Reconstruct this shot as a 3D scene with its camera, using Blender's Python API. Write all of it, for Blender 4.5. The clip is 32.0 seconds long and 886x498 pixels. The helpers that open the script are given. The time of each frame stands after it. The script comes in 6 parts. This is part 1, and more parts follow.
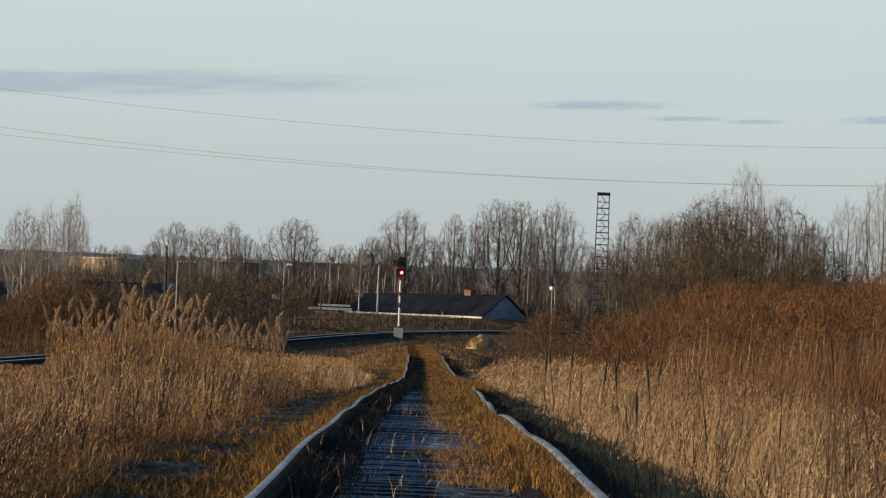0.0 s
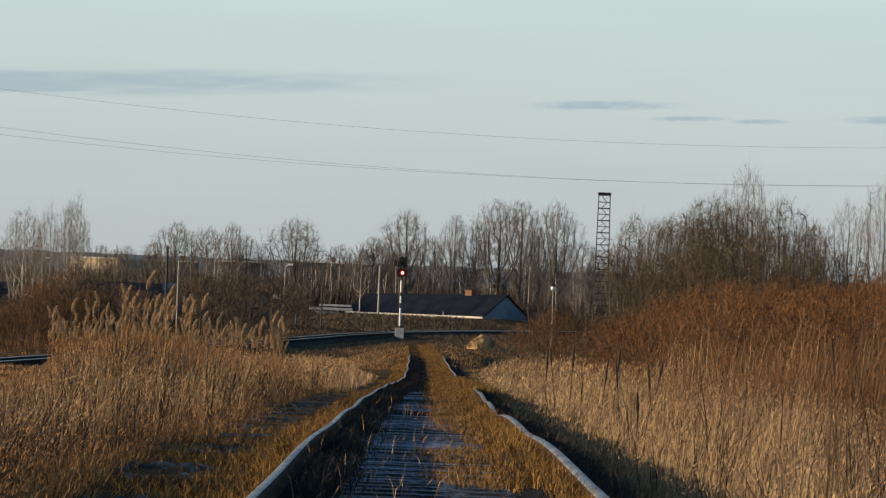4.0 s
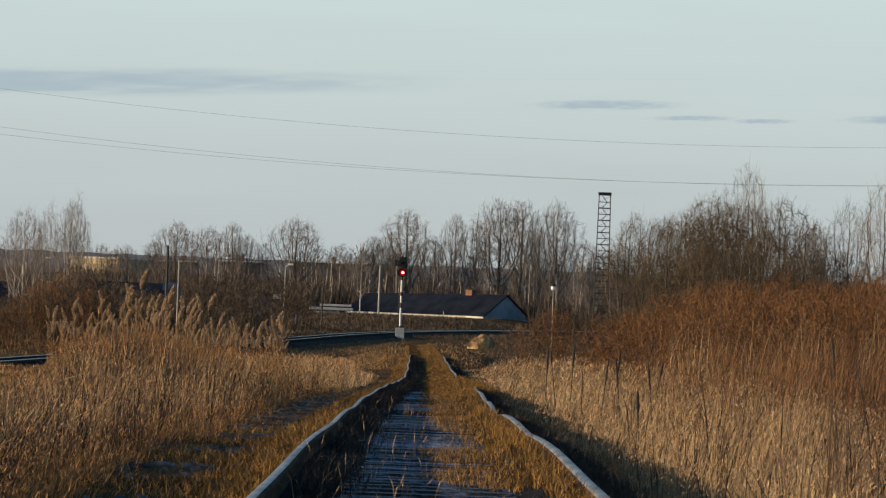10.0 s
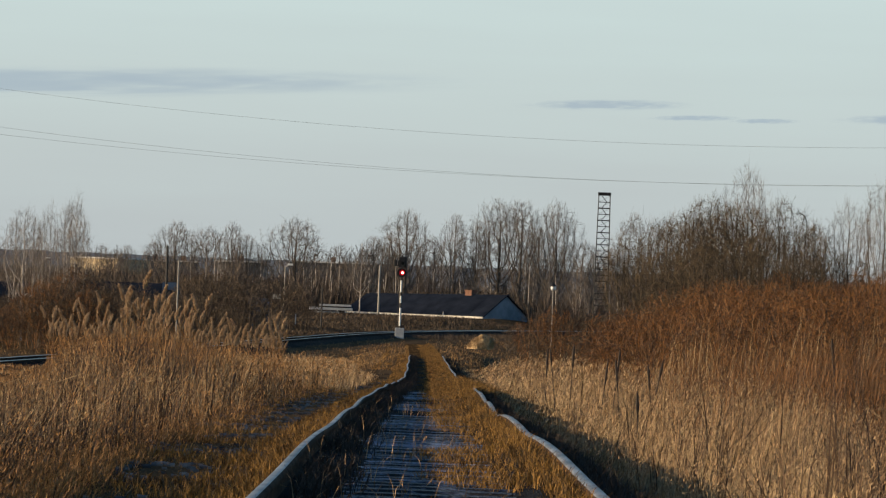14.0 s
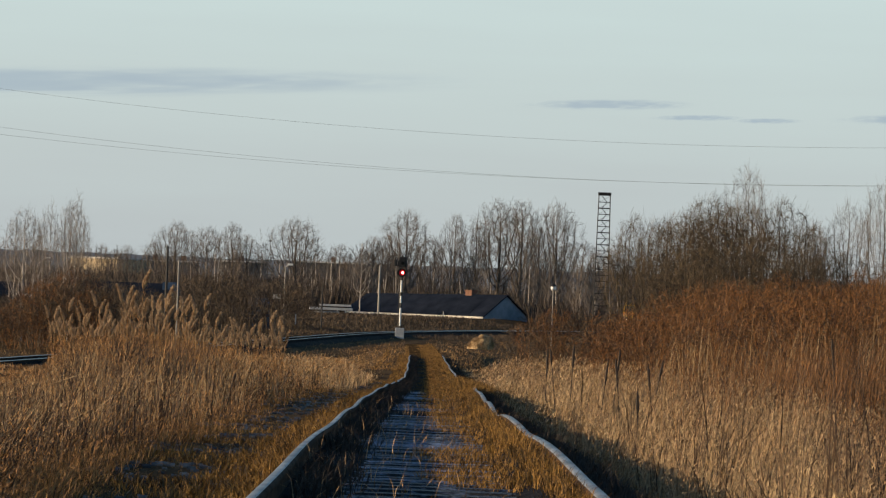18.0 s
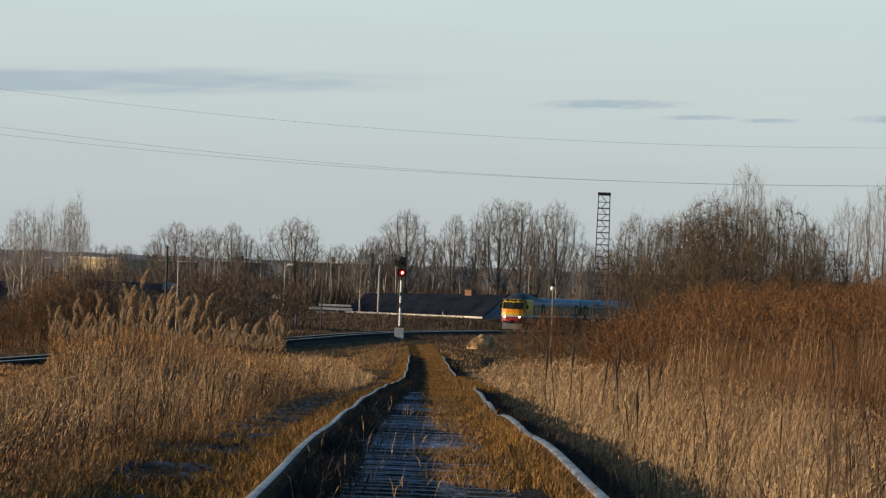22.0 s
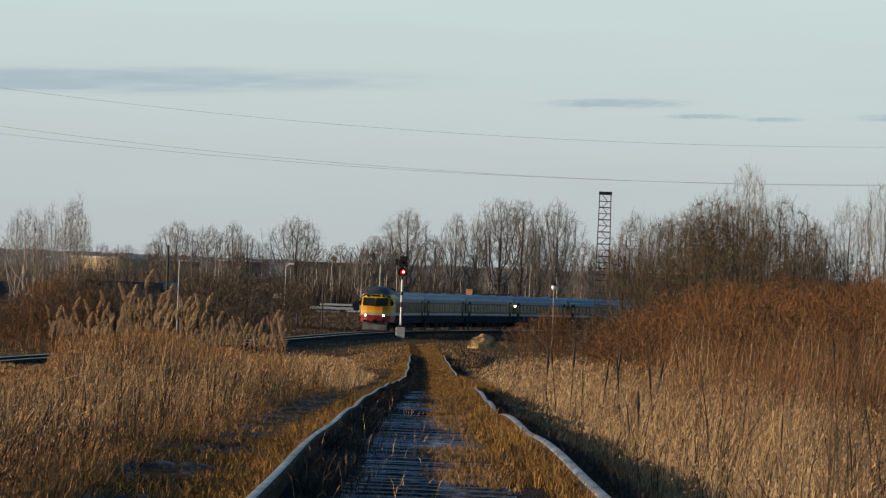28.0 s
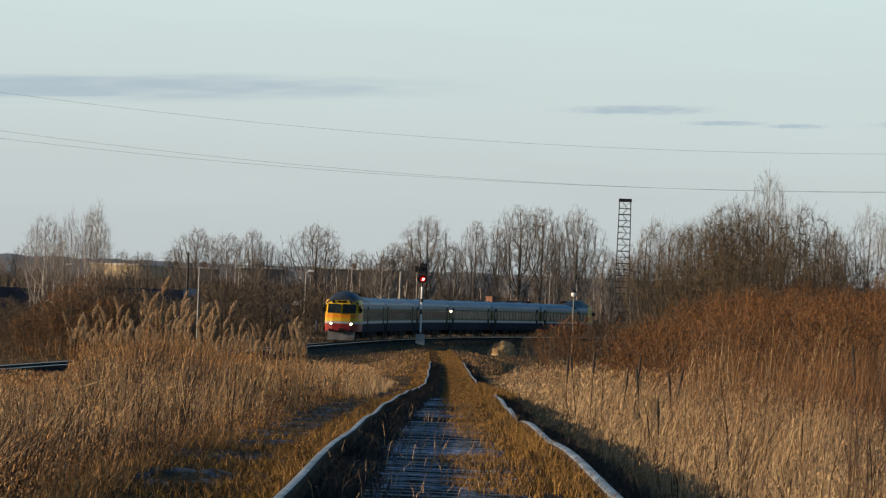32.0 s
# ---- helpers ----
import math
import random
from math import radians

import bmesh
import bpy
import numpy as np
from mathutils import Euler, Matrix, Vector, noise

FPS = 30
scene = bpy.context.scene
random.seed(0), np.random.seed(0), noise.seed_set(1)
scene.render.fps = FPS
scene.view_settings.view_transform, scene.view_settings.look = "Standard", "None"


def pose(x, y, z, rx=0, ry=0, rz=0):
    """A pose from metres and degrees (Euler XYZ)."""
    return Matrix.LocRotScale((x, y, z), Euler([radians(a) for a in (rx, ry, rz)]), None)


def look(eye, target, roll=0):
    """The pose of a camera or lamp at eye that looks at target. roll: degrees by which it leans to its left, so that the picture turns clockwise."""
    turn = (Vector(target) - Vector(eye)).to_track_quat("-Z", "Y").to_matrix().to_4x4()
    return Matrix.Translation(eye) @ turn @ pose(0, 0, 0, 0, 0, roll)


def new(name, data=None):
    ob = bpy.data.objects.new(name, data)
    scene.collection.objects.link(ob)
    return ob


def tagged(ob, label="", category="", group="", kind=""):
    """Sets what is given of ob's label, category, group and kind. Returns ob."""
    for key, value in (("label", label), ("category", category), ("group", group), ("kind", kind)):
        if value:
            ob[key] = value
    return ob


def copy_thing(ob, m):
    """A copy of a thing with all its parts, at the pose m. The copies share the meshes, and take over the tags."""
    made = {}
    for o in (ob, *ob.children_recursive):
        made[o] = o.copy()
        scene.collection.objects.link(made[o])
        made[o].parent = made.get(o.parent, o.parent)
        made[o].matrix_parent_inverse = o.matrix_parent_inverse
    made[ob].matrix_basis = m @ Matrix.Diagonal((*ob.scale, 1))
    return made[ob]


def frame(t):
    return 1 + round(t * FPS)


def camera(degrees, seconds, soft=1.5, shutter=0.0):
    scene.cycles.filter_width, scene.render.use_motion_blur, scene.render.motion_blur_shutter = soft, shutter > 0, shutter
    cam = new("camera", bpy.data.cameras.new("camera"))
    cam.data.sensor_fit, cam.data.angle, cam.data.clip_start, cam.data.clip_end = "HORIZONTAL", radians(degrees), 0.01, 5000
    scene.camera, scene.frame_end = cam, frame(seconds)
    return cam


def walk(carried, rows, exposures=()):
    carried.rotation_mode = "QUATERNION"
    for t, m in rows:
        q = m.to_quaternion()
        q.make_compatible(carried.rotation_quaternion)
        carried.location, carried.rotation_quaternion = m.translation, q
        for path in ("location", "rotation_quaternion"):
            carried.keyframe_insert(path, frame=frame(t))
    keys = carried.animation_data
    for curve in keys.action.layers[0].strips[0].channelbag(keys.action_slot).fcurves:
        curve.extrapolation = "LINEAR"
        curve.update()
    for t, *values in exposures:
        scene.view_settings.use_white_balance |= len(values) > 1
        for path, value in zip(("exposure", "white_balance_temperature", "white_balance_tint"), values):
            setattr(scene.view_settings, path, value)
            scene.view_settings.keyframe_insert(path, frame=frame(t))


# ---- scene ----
# ---- camera: long lens on a tripod beside the spur, nudged a little by hand ----
FOCAL = 8000.0                      # directions are given in 1/8000 radian
EYE_Z = 4.25                        # eye height over the main line's railheads (z = 0): the spur comes down a slope
HORIZON = 515.0                     # level directions are given in 1/8000 radian from (784, 441), down; 515 is level
ROLL = radians(2.2)                 # the camera leans a little to its left
cam = camera(math.degrees(2 * math.atan(784 / FOCAL)), 32.0, soft=1.25)
# seconds, pan and tilt in 1/8000 radian
walk(cam, [(t, pose(0, 0, EYE_Z, 90 + math.degrees((HORIZON - 441 + b) / FOCAL), 0, math.degrees(a / FOCAL)) @ pose(0, 0, 0, 0, 0, math.degrees(ROLL)))
           for t, a, b in [
    (0, -1.6, 0.0), (0.5, -1.2, 0.0), (1, -1.2, 0.0), (1.5, 0.0, 0.0), (2, 1.1, 0.0), (2.5, 1.5, 0.0),
    (3, 0.0, 1.2), (3.5, 0.0, 0.0), (5.5, 0.0, 0.8), (6, -0.4, 0.2), (6.5, -0.6, 1.2), (7, -1.4, 0.8),
    (7.5, 1.3, 0.0), (8, 0.0, 1.6), (8.5, 1.5, 0.0), (9, 1.3, 0.0), (9.5, 0.0, 0.0), (10, 0.6, -0.2),
    (10.5, 0.0, -0.2), (11, 1.5, 0.0), (11.5, 0.0, -0.2), (12, 0.2, 0.0), (12.5, 0.0, 0.0), (13, 0.0, 0.0),
    (13.5, 1.5, -0.6), (14, 0.0, 0.0), (14.5, 0.0, 0.0), (16.5, 0.0, 0.0), (17, 0.2, -0.2), (17.5, 0.2, -0.2),
    (18, 0.2, 0.0), (18.5, 0.4, -0.2), (19, 0.4, -0.4), (19.5, -1.6, 1.6), (20, -3.1, 2.1), (20.5, -3.3, 2.9),
    (21, -0.4, 0.0), (21.5, -0.6, 0.0), (22, -0.4, 0.0), (22.5, -0.4, 0.0), (23, -0.6, 0.0),
    (23.5, -0.6, -0.2), (24, -0.6, 0.0), (24.5, 1.5, -2.9), (25, 5.4, -1.3), (25.5, 10.7, -1.5),
    (27.5, 1.4, -1.2), (28, 1.4, -1.3), (28.5, 3.1, -1.5), (29, 6.9, 1.7), (29.5, 7.1, 1.6), (30, 5.6, 0.0),
    (30.5, 10.5, 0.4), (31, 17.0, 1.0), (31.5, 28.1, 5.6), (32, 36.9, 9.8),
]], exposures=[(0, 0.0), (30.5, 0.0), (32, 0.1)])

# ---- world, sun, exposure ----
SUN_EL, SUN_AZ = radians(11), radians(262)     # azimuth clockwise from +Y: low, from the left and a little behind
world = bpy.data.worlds.new("sky")
scene.world = world
world.use_nodes = True
wn, wl = world.node_tree.nodes, world.node_tree.links
wn.clear()
w_out, w_bg = wn.new("ShaderNodeOutputWorld"), wn.new("ShaderNodeBackground")
w_sky, w_mix, w_hsv = wn.new("ShaderNodeTexSky"), wn.new("ShaderNodeMix"), wn.new("ShaderNodeHueSaturation")
w_sky.sky_type, w_sky.sun_disc = "NISHITA", False
w_sky.sun_elevation, w_sky.sun_rotation = SUN_EL, SUN_AZ
w_sky.air_density, w_sky.dust_density, w_sky.ozone_density = 1.0, 1.5, 2.0
w_mix.data_type = "RGBA"
# a pale veil hangs over the horizon and thins out towards the deep blue overhead
w_co, w_sep, w_fade = wn.new("ShaderNodeTexCoord"), wn.new("ShaderNodeSeparateXYZ"), wn.new("ShaderNodeMapRange")
w_fade.interpolation_type = "SMOOTHSTEP"
w_fade.inputs["From Min"].default_value, w_fade.inputs["From Max"].default_value = 0.06, 0.30
w_fade.inputs["To Min"].default_value, w_fade.inputs["To Max"].default_value = 0.9, 0.05
wl.new(w_co.outputs["Generated"], w_sep.inputs[0])
wl.new(w_sep.outputs["Z"], w_fade.inputs["Value"])
wl.new(w_fade.outputs[0], w_mix.inputs[0])
# the veil itself: lilac grey at the horizon, pale cyan above, with faint streaks
w_ramp, w_str, w_map, w_veil = wn.new("ShaderNodeMapRange"), wn.new("ShaderNodeTexNoise"), wn.new("ShaderNodeMapping"), wn.new("ShaderNodeMix")
w_map.inputs["Scale"].default_value = (6, 6, 60)
w_str.inputs["Scale"].default_value, w_str.inputs["Detail"].default_value = 1.0, 5
wl.new(w_co.outputs["Generated"], w_map.inputs["Vector"])
wl.new(w_map.outputs[0], w_str.inputs["Vector"])
w_ramp.inputs["From Min"].default_value, w_ramp.inputs["From Max"].default_value = 0.008, 0.072
w_sum = wn.new("ShaderNodeMath")
w_sum.operation, w_sum.inputs[1].default_value, w_sum.inputs[2].default_value = "MULTIPLY_ADD", 0.7, -0.35
wl.new(w_str.outputs["Fac"], w_sum.inputs[0])
w_tot = wn.new("ShaderNodeMath")
wl.new(w_sep.outputs["Z"], w_ramp.inputs["Value"])
wl.new(w_ramp.outputs[0], w_tot.inputs[0])
wl.new(w_sum.outputs[0], w_tot.inputs[1])
w_veil.data_type, w_veil.clamp_factor = "RGBA", True
w_veil.inputs[6].default_value, w_veil.inputs[7].default_value = (5.25, 5.8, 6.0, 1), (6.3, 7.5, 7.5, 1)
wl.new(w_tot.outputs[0], w_veil.inputs[0])
wl.new(w_veil.outputs[2], w_mix.inputs[7])
w_bg.inputs["Strength"].default_value = 0.1
w_hsv.inputs["Saturation"].default_value = 1.7
w_hsv.inputs["Value"].default_value = 1.3
wl.new(w_sky.outputs[0], w_hsv.inputs["Color"])
wl.new(w_hsv.outputs[0], w_mix.inputs[6])
wl.new(w_mix.outputs[2], w_bg.inputs["Color"])
wl.new(w_bg.outputs[0], w_out.inputs["Surface"])
sun = new("sun", bpy.data.lights.new("sun", "SUN"))
sun.data.energy, sun.data.angle, sun.data.color = 6.5, radians(0.6), (1.0, 0.75, 0.48)
sun_from = Vector((math.sin(SUN_AZ) * math.cos(SUN_EL), math.cos(SUN_AZ) * math.cos(SUN_EL), math.sin(SUN_EL)))
sun.matrix_world = look(sun_from * 100, (0, 0, 0))

# ---- materials ----
def mat(name, a, b, rough=0.8, scale=3.0, metal=0.0, island=0.0, bump=0.0, spec=0.4, objrand=0.0, fine=8.0, trans=0.0, emit=0.0, bias=0.0, clump=0.5):
    """Colour from a to b by noise at two scales, with random shifts per loose piece or per object."""
    m = bpy.data.materials.new(name)
    m.use_nodes = True
    n, l = m.node_tree.nodes, m.node_tree.links
    p = n["Principled BSDF"]
    co = n.new("ShaderNodeTexCoord")
    n1, n2 = n.new("ShaderNodeTexNoise"), n.new("ShaderNodeTexNoise")
    n1.inputs["Scale"].default_value, n2.inputs["Scale"].default_value = scale, scale * fine
    n1.inputs["Detail"].default_value = n2.inputs["Detail"].default_value = 4
    l.new(co.outputs["Object"], n1.inputs["Vector"])
    l.new(co.outputs["Object"], n2.inputs["Vector"])
    add = n.new("ShaderNodeMath")
    add.operation = "MULTIPLY_ADD"
    add.inputs[1].default_value = clump
    l.new(n2.outputs["Fac"], add.inputs[0])
    half = n.new("ShaderNodeMath")
    half.operation = "MULTIPLY_ADD"
    half.inputs[1].default_value, half.inputs[2].default_value = 2.4, -0.95 + bias - (clump - 0.5) * 0.5
    l.new(n1.outputs["Fac"], half.inputs[0])
    l.new(half.outputs[0], add.inputs[2])
    fac = add.outputs[0]
    for amount, node, out in ((island, "ShaderNodeNewGeometry", "Random Per Island"), (objrand, "ShaderNodeObjectInfo", "Random")):
        if amount:
            g, r = n.new(node), n.new("ShaderNodeMath")
            r.operation = "MULTIPLY_ADD"
            r.inputs[1].default_value = amount
            l.new(g.outputs[out], r.inputs[0])
            s = n.new("ShaderNodeMath")
            s.operation = "SUBTRACT"
            s.inputs[1].default_value = amount / 2
            l.new(fac, s.inputs[0])
            l.new(s.outputs[0], r.inputs[2])
            fac = r.outputs[0]
    ramp = n.new("ShaderNodeMix")
    ramp.data_type, ramp.clamp_factor = "RGBA", True
    ramp.inputs[6].default_value, ramp.inputs[7].default_value = (*a, 1), (*b, 1)
    l.new(fac, ramp.inputs[0])
    l.new(ramp.outputs[2], p.inputs["Base Color"])
    p.inputs["Roughness"].default_value, p.inputs["Metallic"].default_value = rough, metal
    p.inputs["Specular IOR Level"].default_value = spec
    if bump:
        bp = n.new("ShaderNodeBump")
        bp.inputs["Strength"].default_value, bp.inputs["Distance"].default_value = bump, 0.02
        l.new(n2.outputs["Fac"], bp.inputs["Height"])
        l.new(bp.outputs[0], p.inputs["Normal"])
    if trans:
        t, mx = n.new("ShaderNodeBsdfTranslucent"), n.new("ShaderNodeMixShader")
        l.new(ramp.outputs[2], t.inputs["Color"])
        mx.inputs[0].default_value = trans
        l.new(p.outputs[0], mx.inputs[1])
        l.new(t.outputs[0], mx.inputs[2])
        l.new(mx.outputs[0], n["Material Output"].inputs["Surface"])
    return m


def glow(name, colour, strength):
    m = bpy.data.materials.new(name)
    m.use_nodes = True
    p = m.node_tree.nodes["Principled BSDF"]
    p.inputs["Base Color"].default_value = p.inputs["Emission Color"].default_value = (*colour, 1)
    p.inputs["Emission Strength"].default_value = strength
    return m


def streaks(m, scale):
    """Stretches a material's noise along x, as wood grain runs."""
    n, l = m.node_tree.nodes, m.node_tree.links
    mp = n.new("ShaderNodeMapping")
    mp.inputs["Scale"].default_value = scale
    co = next(k for k in n if k.bl_idname == "ShaderNodeTexCoord")
    l.new(co.outputs["Object"], mp.inputs["Vector"])
    for k in n:
        if k.bl_idname == "ShaderNodeTexNoise":
            l.new(mp.outputs[0], k.inputs["Vector"])
    return m


M_GROUND = mat("earth", (0.03, 0.02, 0.012), (0.13, 0.08, 0.036), 0.95, 0.5, bump=0.6, fine=30, spec=0.03)
M_BALLAST = mat("ballast", (0.012, 0.012, 0.012), (0.05, 0.043, 0.038), 0.9, 1.2, bump=1.0, fine=25, spec=0.03)
M_STONE = mat("stones", (0.03, 0.032, 0.038), (0.22, 0.21, 0.2), 0.8, 2.0, island=0.8)
M_RAIL = mat("rail_steel", (0.09, 0.09, 0.095), (0.42, 0.42, 0.43), 0.45, 1.5, metal=0.75, bump=0.1)
M_RAIL_MAIN = mat("rail_polished", (0.38, 0.38, 0.39), (0.52, 0.52, 0.52), 0.35, 1.5, metal=0.85)
M_RAIL_SIDE = mat("rail_rust", (0.02, 0.014, 0.011), (0.07, 0.042, 0.028), 0.9, 3.0, spec=0.05)
# dark wood; its blue end paints skylight on the shaded sleepers
M_SLEEPER_SKYLIT = mat("sleeper_wood_skylit", (0.010, 0.012, 0.018), (0.33, 0.46, 0.76), 0.5, 2.5, bias=-0.36, objrand=0.5, bump=0.8, fine=7, spec=0.35, clump=0.9)
M_STRAW = mat("dry_grass", (0.10, 0.056, 0.026), (0.56, 0.36, 0.19), 0.7, 1.4, island=0.7, trans=0.12, clump=4.2, fine=14)
M_MOSS = mat("golden_grass", (0.03, 0.016, 0.005), (0.32, 0.17, 0.034), 0.75, 1.2, island=0.8, trans=0.12, clump=2.8, fine=16)
M_REED = mat("reed_stems", (0.045, 0.021, 0.009), (0.50, 0.26, 0.085), 0.65, 0.7, island=0.7, trans=0.12, clump=4.2, fine=22)
M_PLUME = mat("reed_plume", (0.22, 0.14, 0.08), (0.66, 0.50, 0.33), 0.9, 1.5, island=0.5, trans=0.3)
M_OSIER = mat("osier_red", (0.014, 0.008, 0.004), (0.25, 0.108, 0.025), 0.6, 0.9, island=0.8, trans=0.1, clump=4.0, fine=16)
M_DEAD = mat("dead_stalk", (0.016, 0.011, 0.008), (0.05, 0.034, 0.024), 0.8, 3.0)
M_BARK = mat("bark_grey", (0.04, 0.033, 0.028), (0.14, 0.115, 0.095), 0.85, 1.0, island=0.5)
M_WILLOW = mat("willow_bark", (0.02, 0.016, 0.011), (0.10, 0.075, 0.05), 0.85, 1.0, island=0.5)
M_SCRUB = mat("scrub_twigs", (0.026, 0.019, 0.014), (0.11, 0.076, 0.046), 0.8, 0.6, island=0.8)
M_TWIG = mat("twigs", (0.06, 0.05, 0.042), (0.22, 0.18, 0.15), 0.8, 0.3, island=0.7)
M_TWIG_RED = mat("twigs_red", (0.026, 0.020, 0.013), (0.16, 0.115, 0.066), 0.8, 0.3, island=0.8)
M_BIRCH = mat("birch_bark", (0.16, 0.14, 0.125), (0.52, 0.48, 0.44), 0.7, 1.6, fine=3)
# lightened, with little contrast: distance haze put into the wood's colour
M_WOODS_HAZED = mat("far_woods", (0.06, 0.052, 0.047), (0.24, 0.20, 0.17), 0.9, 0.08, island=0.8)
# blue-grey of distance haze, mixed into the forest's colour
M_RIDGE_HAZED = mat("far_forest_hazed", (0.13, 0.15, 0.175), (0.18, 0.20, 0.225), 1.0, 0.01)
M_TAR = mat("tar_roof", (0.005, 0.008, 0.015), (0.016, 0.021, 0.034), 0.8, 0.6, bump=0.3, fine=6, spec=0.05)
M_WHITEWASH = mat("whitewash", (0.5, 0.48, 0.44), (0.75, 0.72, 0.66), 0.85, 0.8)
M_SHEET = mat("grey_blue_boards", (0.15, 0.175, 0.215), (0.25, 0.28, 0.33), 0.7, 0.8)
M_BRICK = mat("brick_red", (0.12, 0.06, 0.04), (0.20, 0.10, 0.065), 0.85, 4.0)
M_YELLOW_WALL = mat("yellow_plaster", (0.42, 0.33, 0.20), (0.55, 0.44, 0.28), 0.85, 0.2)
M_CONCRETE = mat("concrete", (0.30, 0.31, 0.32), (0.50, 0.50, 0.49), 0.8, 1.5, bump=0.2)
M_POLE = mat("weathered_pole", (0.22, 0.21, 0.19), (0.42, 0.40, 0.36), 0.8, 1.5)
M_DARKPOLE = mat("creosote_pole", (0.012, 0.012, 0.014), (0.04, 0.038, 0.036), 0.7, 2.0)
M_STEEL = mat("dark_steel", (0.012, 0.012, 0.013), (0.045, 0.042, 0.04), 0.7, 2.0, metal=0.2)
M_BLACK = mat("black_paint", (0.008, 0.008, 0.009), (0.022, 0.021, 0.021), 0.55, 4.0)
M_WHITE = mat("white_paint", (0.62, 0.62, 0.60), (0.85, 0.85, 0.83), 0.5, 3.0)
M_WIRE = mat("wire", (0.30, 0.33, 0.32), (0.40, 0.43, 0.42), 0.6, 1.0)
M_RED_LIGHT = glow("red_signal_glass", (1.0, 0.16, 0.14), 22.0)
# dim self-glowing red that paints the lamp's halo
M_RED_HALO = glow("red_lens_halo", (0.35, 0.0, 0.0), 0.35)
M_LAMP = glow("headlamp_glass", (1.0, 0.86, 0.55), 7.0)
M_STREET_GLASS = mat("lamp_glass", (0.75, 0.75, 0.75), (0.9, 0.9, 0.9), 0.15, 3.0)
M_T_YELLOW = mat("yellow_enamel", (0.42, 0.24, 0.008), (0.58, 0.36, 0.015), 0.4, 0.8, spec=0.2)
M_T_ORANGE = mat("orange_enamel", (0.48, 0.15, 0.006), (0.62, 0.22, 0.01), 0.4, 0.8, spec=0.2)
M_T_BLUE = mat("blue_enamel", (0.003, 0.006, 0.016), (0.009, 0.015, 0.036), 0.7, 0.8, spec=0.03)
M_T_WHITE = mat("white_enamel", (0.20, 0.22, 0.24), (0.32, 0.34, 0.36), 0.5, 0.8)
M_T_RED = mat("red_enamel", (0.15, 0.006, 0.006), (0.24, 0.014, 0.012), 0.4, 0.8)
M_T_ROOF = mat("roof_blue_grey", (0.02, 0.075, 0.15), (0.06, 0.14, 0.24), 0.42, 0.7, spec=0.3)
M_T_DARK = mat("underframe_black", (0.006, 0.006, 0.008), (0.02, 0.018, 0.018), 0.8, 2.0, spec=0.05)
M_T_GLASS = mat("tinted_glass", (0.008, 0.010, 0.011), (0.018, 0.022, 0.022), 0.15, 1.0, spec=0.2)
# the livery's yellow, darkened to olive to paint the side's shade
M_T_YELLOW_SHADED = mat("window_band", (0.035, 0.034, 0.010), (0.08, 0.07, 0.016), 0.5, 0.8, spec=0.08)
M_CINDER = mat("cinders", (0.004, 0.005, 0.007), (0.03, 0.031, 0.038), 0.9, 4.0, bump=1.0, fine=20, spec=0.03)
M_STRAW_PALE = mat("pale_straw", (0.22, 0.14, 0.06), (0.62, 0.45, 0.25), 0.7, 1.0, island=0.7, trans=0.1, clump=1.6, fine=8)
M_BRUSH = mat("brown_brush", (0.026, 0.020, 0.016), (0.092, 0.070, 0.054), 0.85, 0.12, island=0.9)
M_TWIG_PALE = mat("birch_twigs", (0.09, 0.072, 0.06), (0.27, 0.225, 0.185), 0.8, 0.3, island=0.7)
M_PLOUGH = mat("plough_grey", (0.03, 0.03, 0.032), (0.15, 0.145, 0.145), 0.6, 1.5)
M_CORNICE = mat("cornice_blue", (0.08, 0.13, 0.17), (0.15, 0.20, 0.25), 0.5, 0.7)
streaks(M_SLEEPER_SKYLIT, (2.2, 18, 4))
M_FIELD = mat("field_grass", (0.05, 0.028, 0.012), (0.42, 0.245, 0.095), 0.8, 0.3, island=0.8, trans=0.1, clump=1.8, fine=8)
M_DARKWALL = mat("dark_wall", (0.06, 0.062, 0.066), (0.13, 0.13, 0.135), 0.85, 0.3)
# blue of shaded walls and roofs, put into the sheds' colour
M_SHADE_BLUE = mat("shade_blue_wall", (0.014, 0.028, 0.05), (0.03, 0.05, 0.08), 0.7, 0.8)
M_WEED = mat("brown_weed", (0.02, 0.011, 0.007), (0.09, 0.05, 0.025), 0.8, 2.0, island=0.6)

# ---- helpers for meshes ----
def fast_mesh(name, verts, tris, material):
    me = bpy.data.meshes.new(name)
    v, f = np.asarray(verts, np.float32).reshape(-1, 3), np.asarray(tris, np.int32).reshape(-1, 3)
    me.vertices.add(len(v))
    me.vertices.foreach_set("co", v.ravel())
    me.loops.add(f.size)
    me.loops.foreach_set("vertex_index", f.ravel())
    me.polygons.add(len(f))
    me.polygons.foreach_set("loop_start", np.arange(0, f.size, 3, dtype=np.int32))
    me.update(calc_edges=True)
    me.materials.append(material)
    return me


def part(name, bm, material, parent=None, label="", m=None):
    """Links a bmesh as one mesh object under a thing or under a part."""
    me = bpy.data.meshes.new(name)
    bm.to_mesh(me)
    bm.free()
    me.materials.append(material)
    ob = new(name, me)
    if parent is not None:
        ob.parent = parent
    if m is not None:
        ob.matrix_basis = m
    return tagged(ob, label)


def mesh_part(name, me, parent=None, label="", m=None):
    ob = new(name, me)
    if parent is not None:
        ob.parent = parent
    if m is not None:
        ob.matrix_basis = m
    return tagged(ob, label)


def thing(name, m, label, category, group="", kind=""):
    ob = new(name)
    ob.empty_display_size = 0.2
    ob.matrix_basis = m
    return tagged(ob, label, category, group, kind)


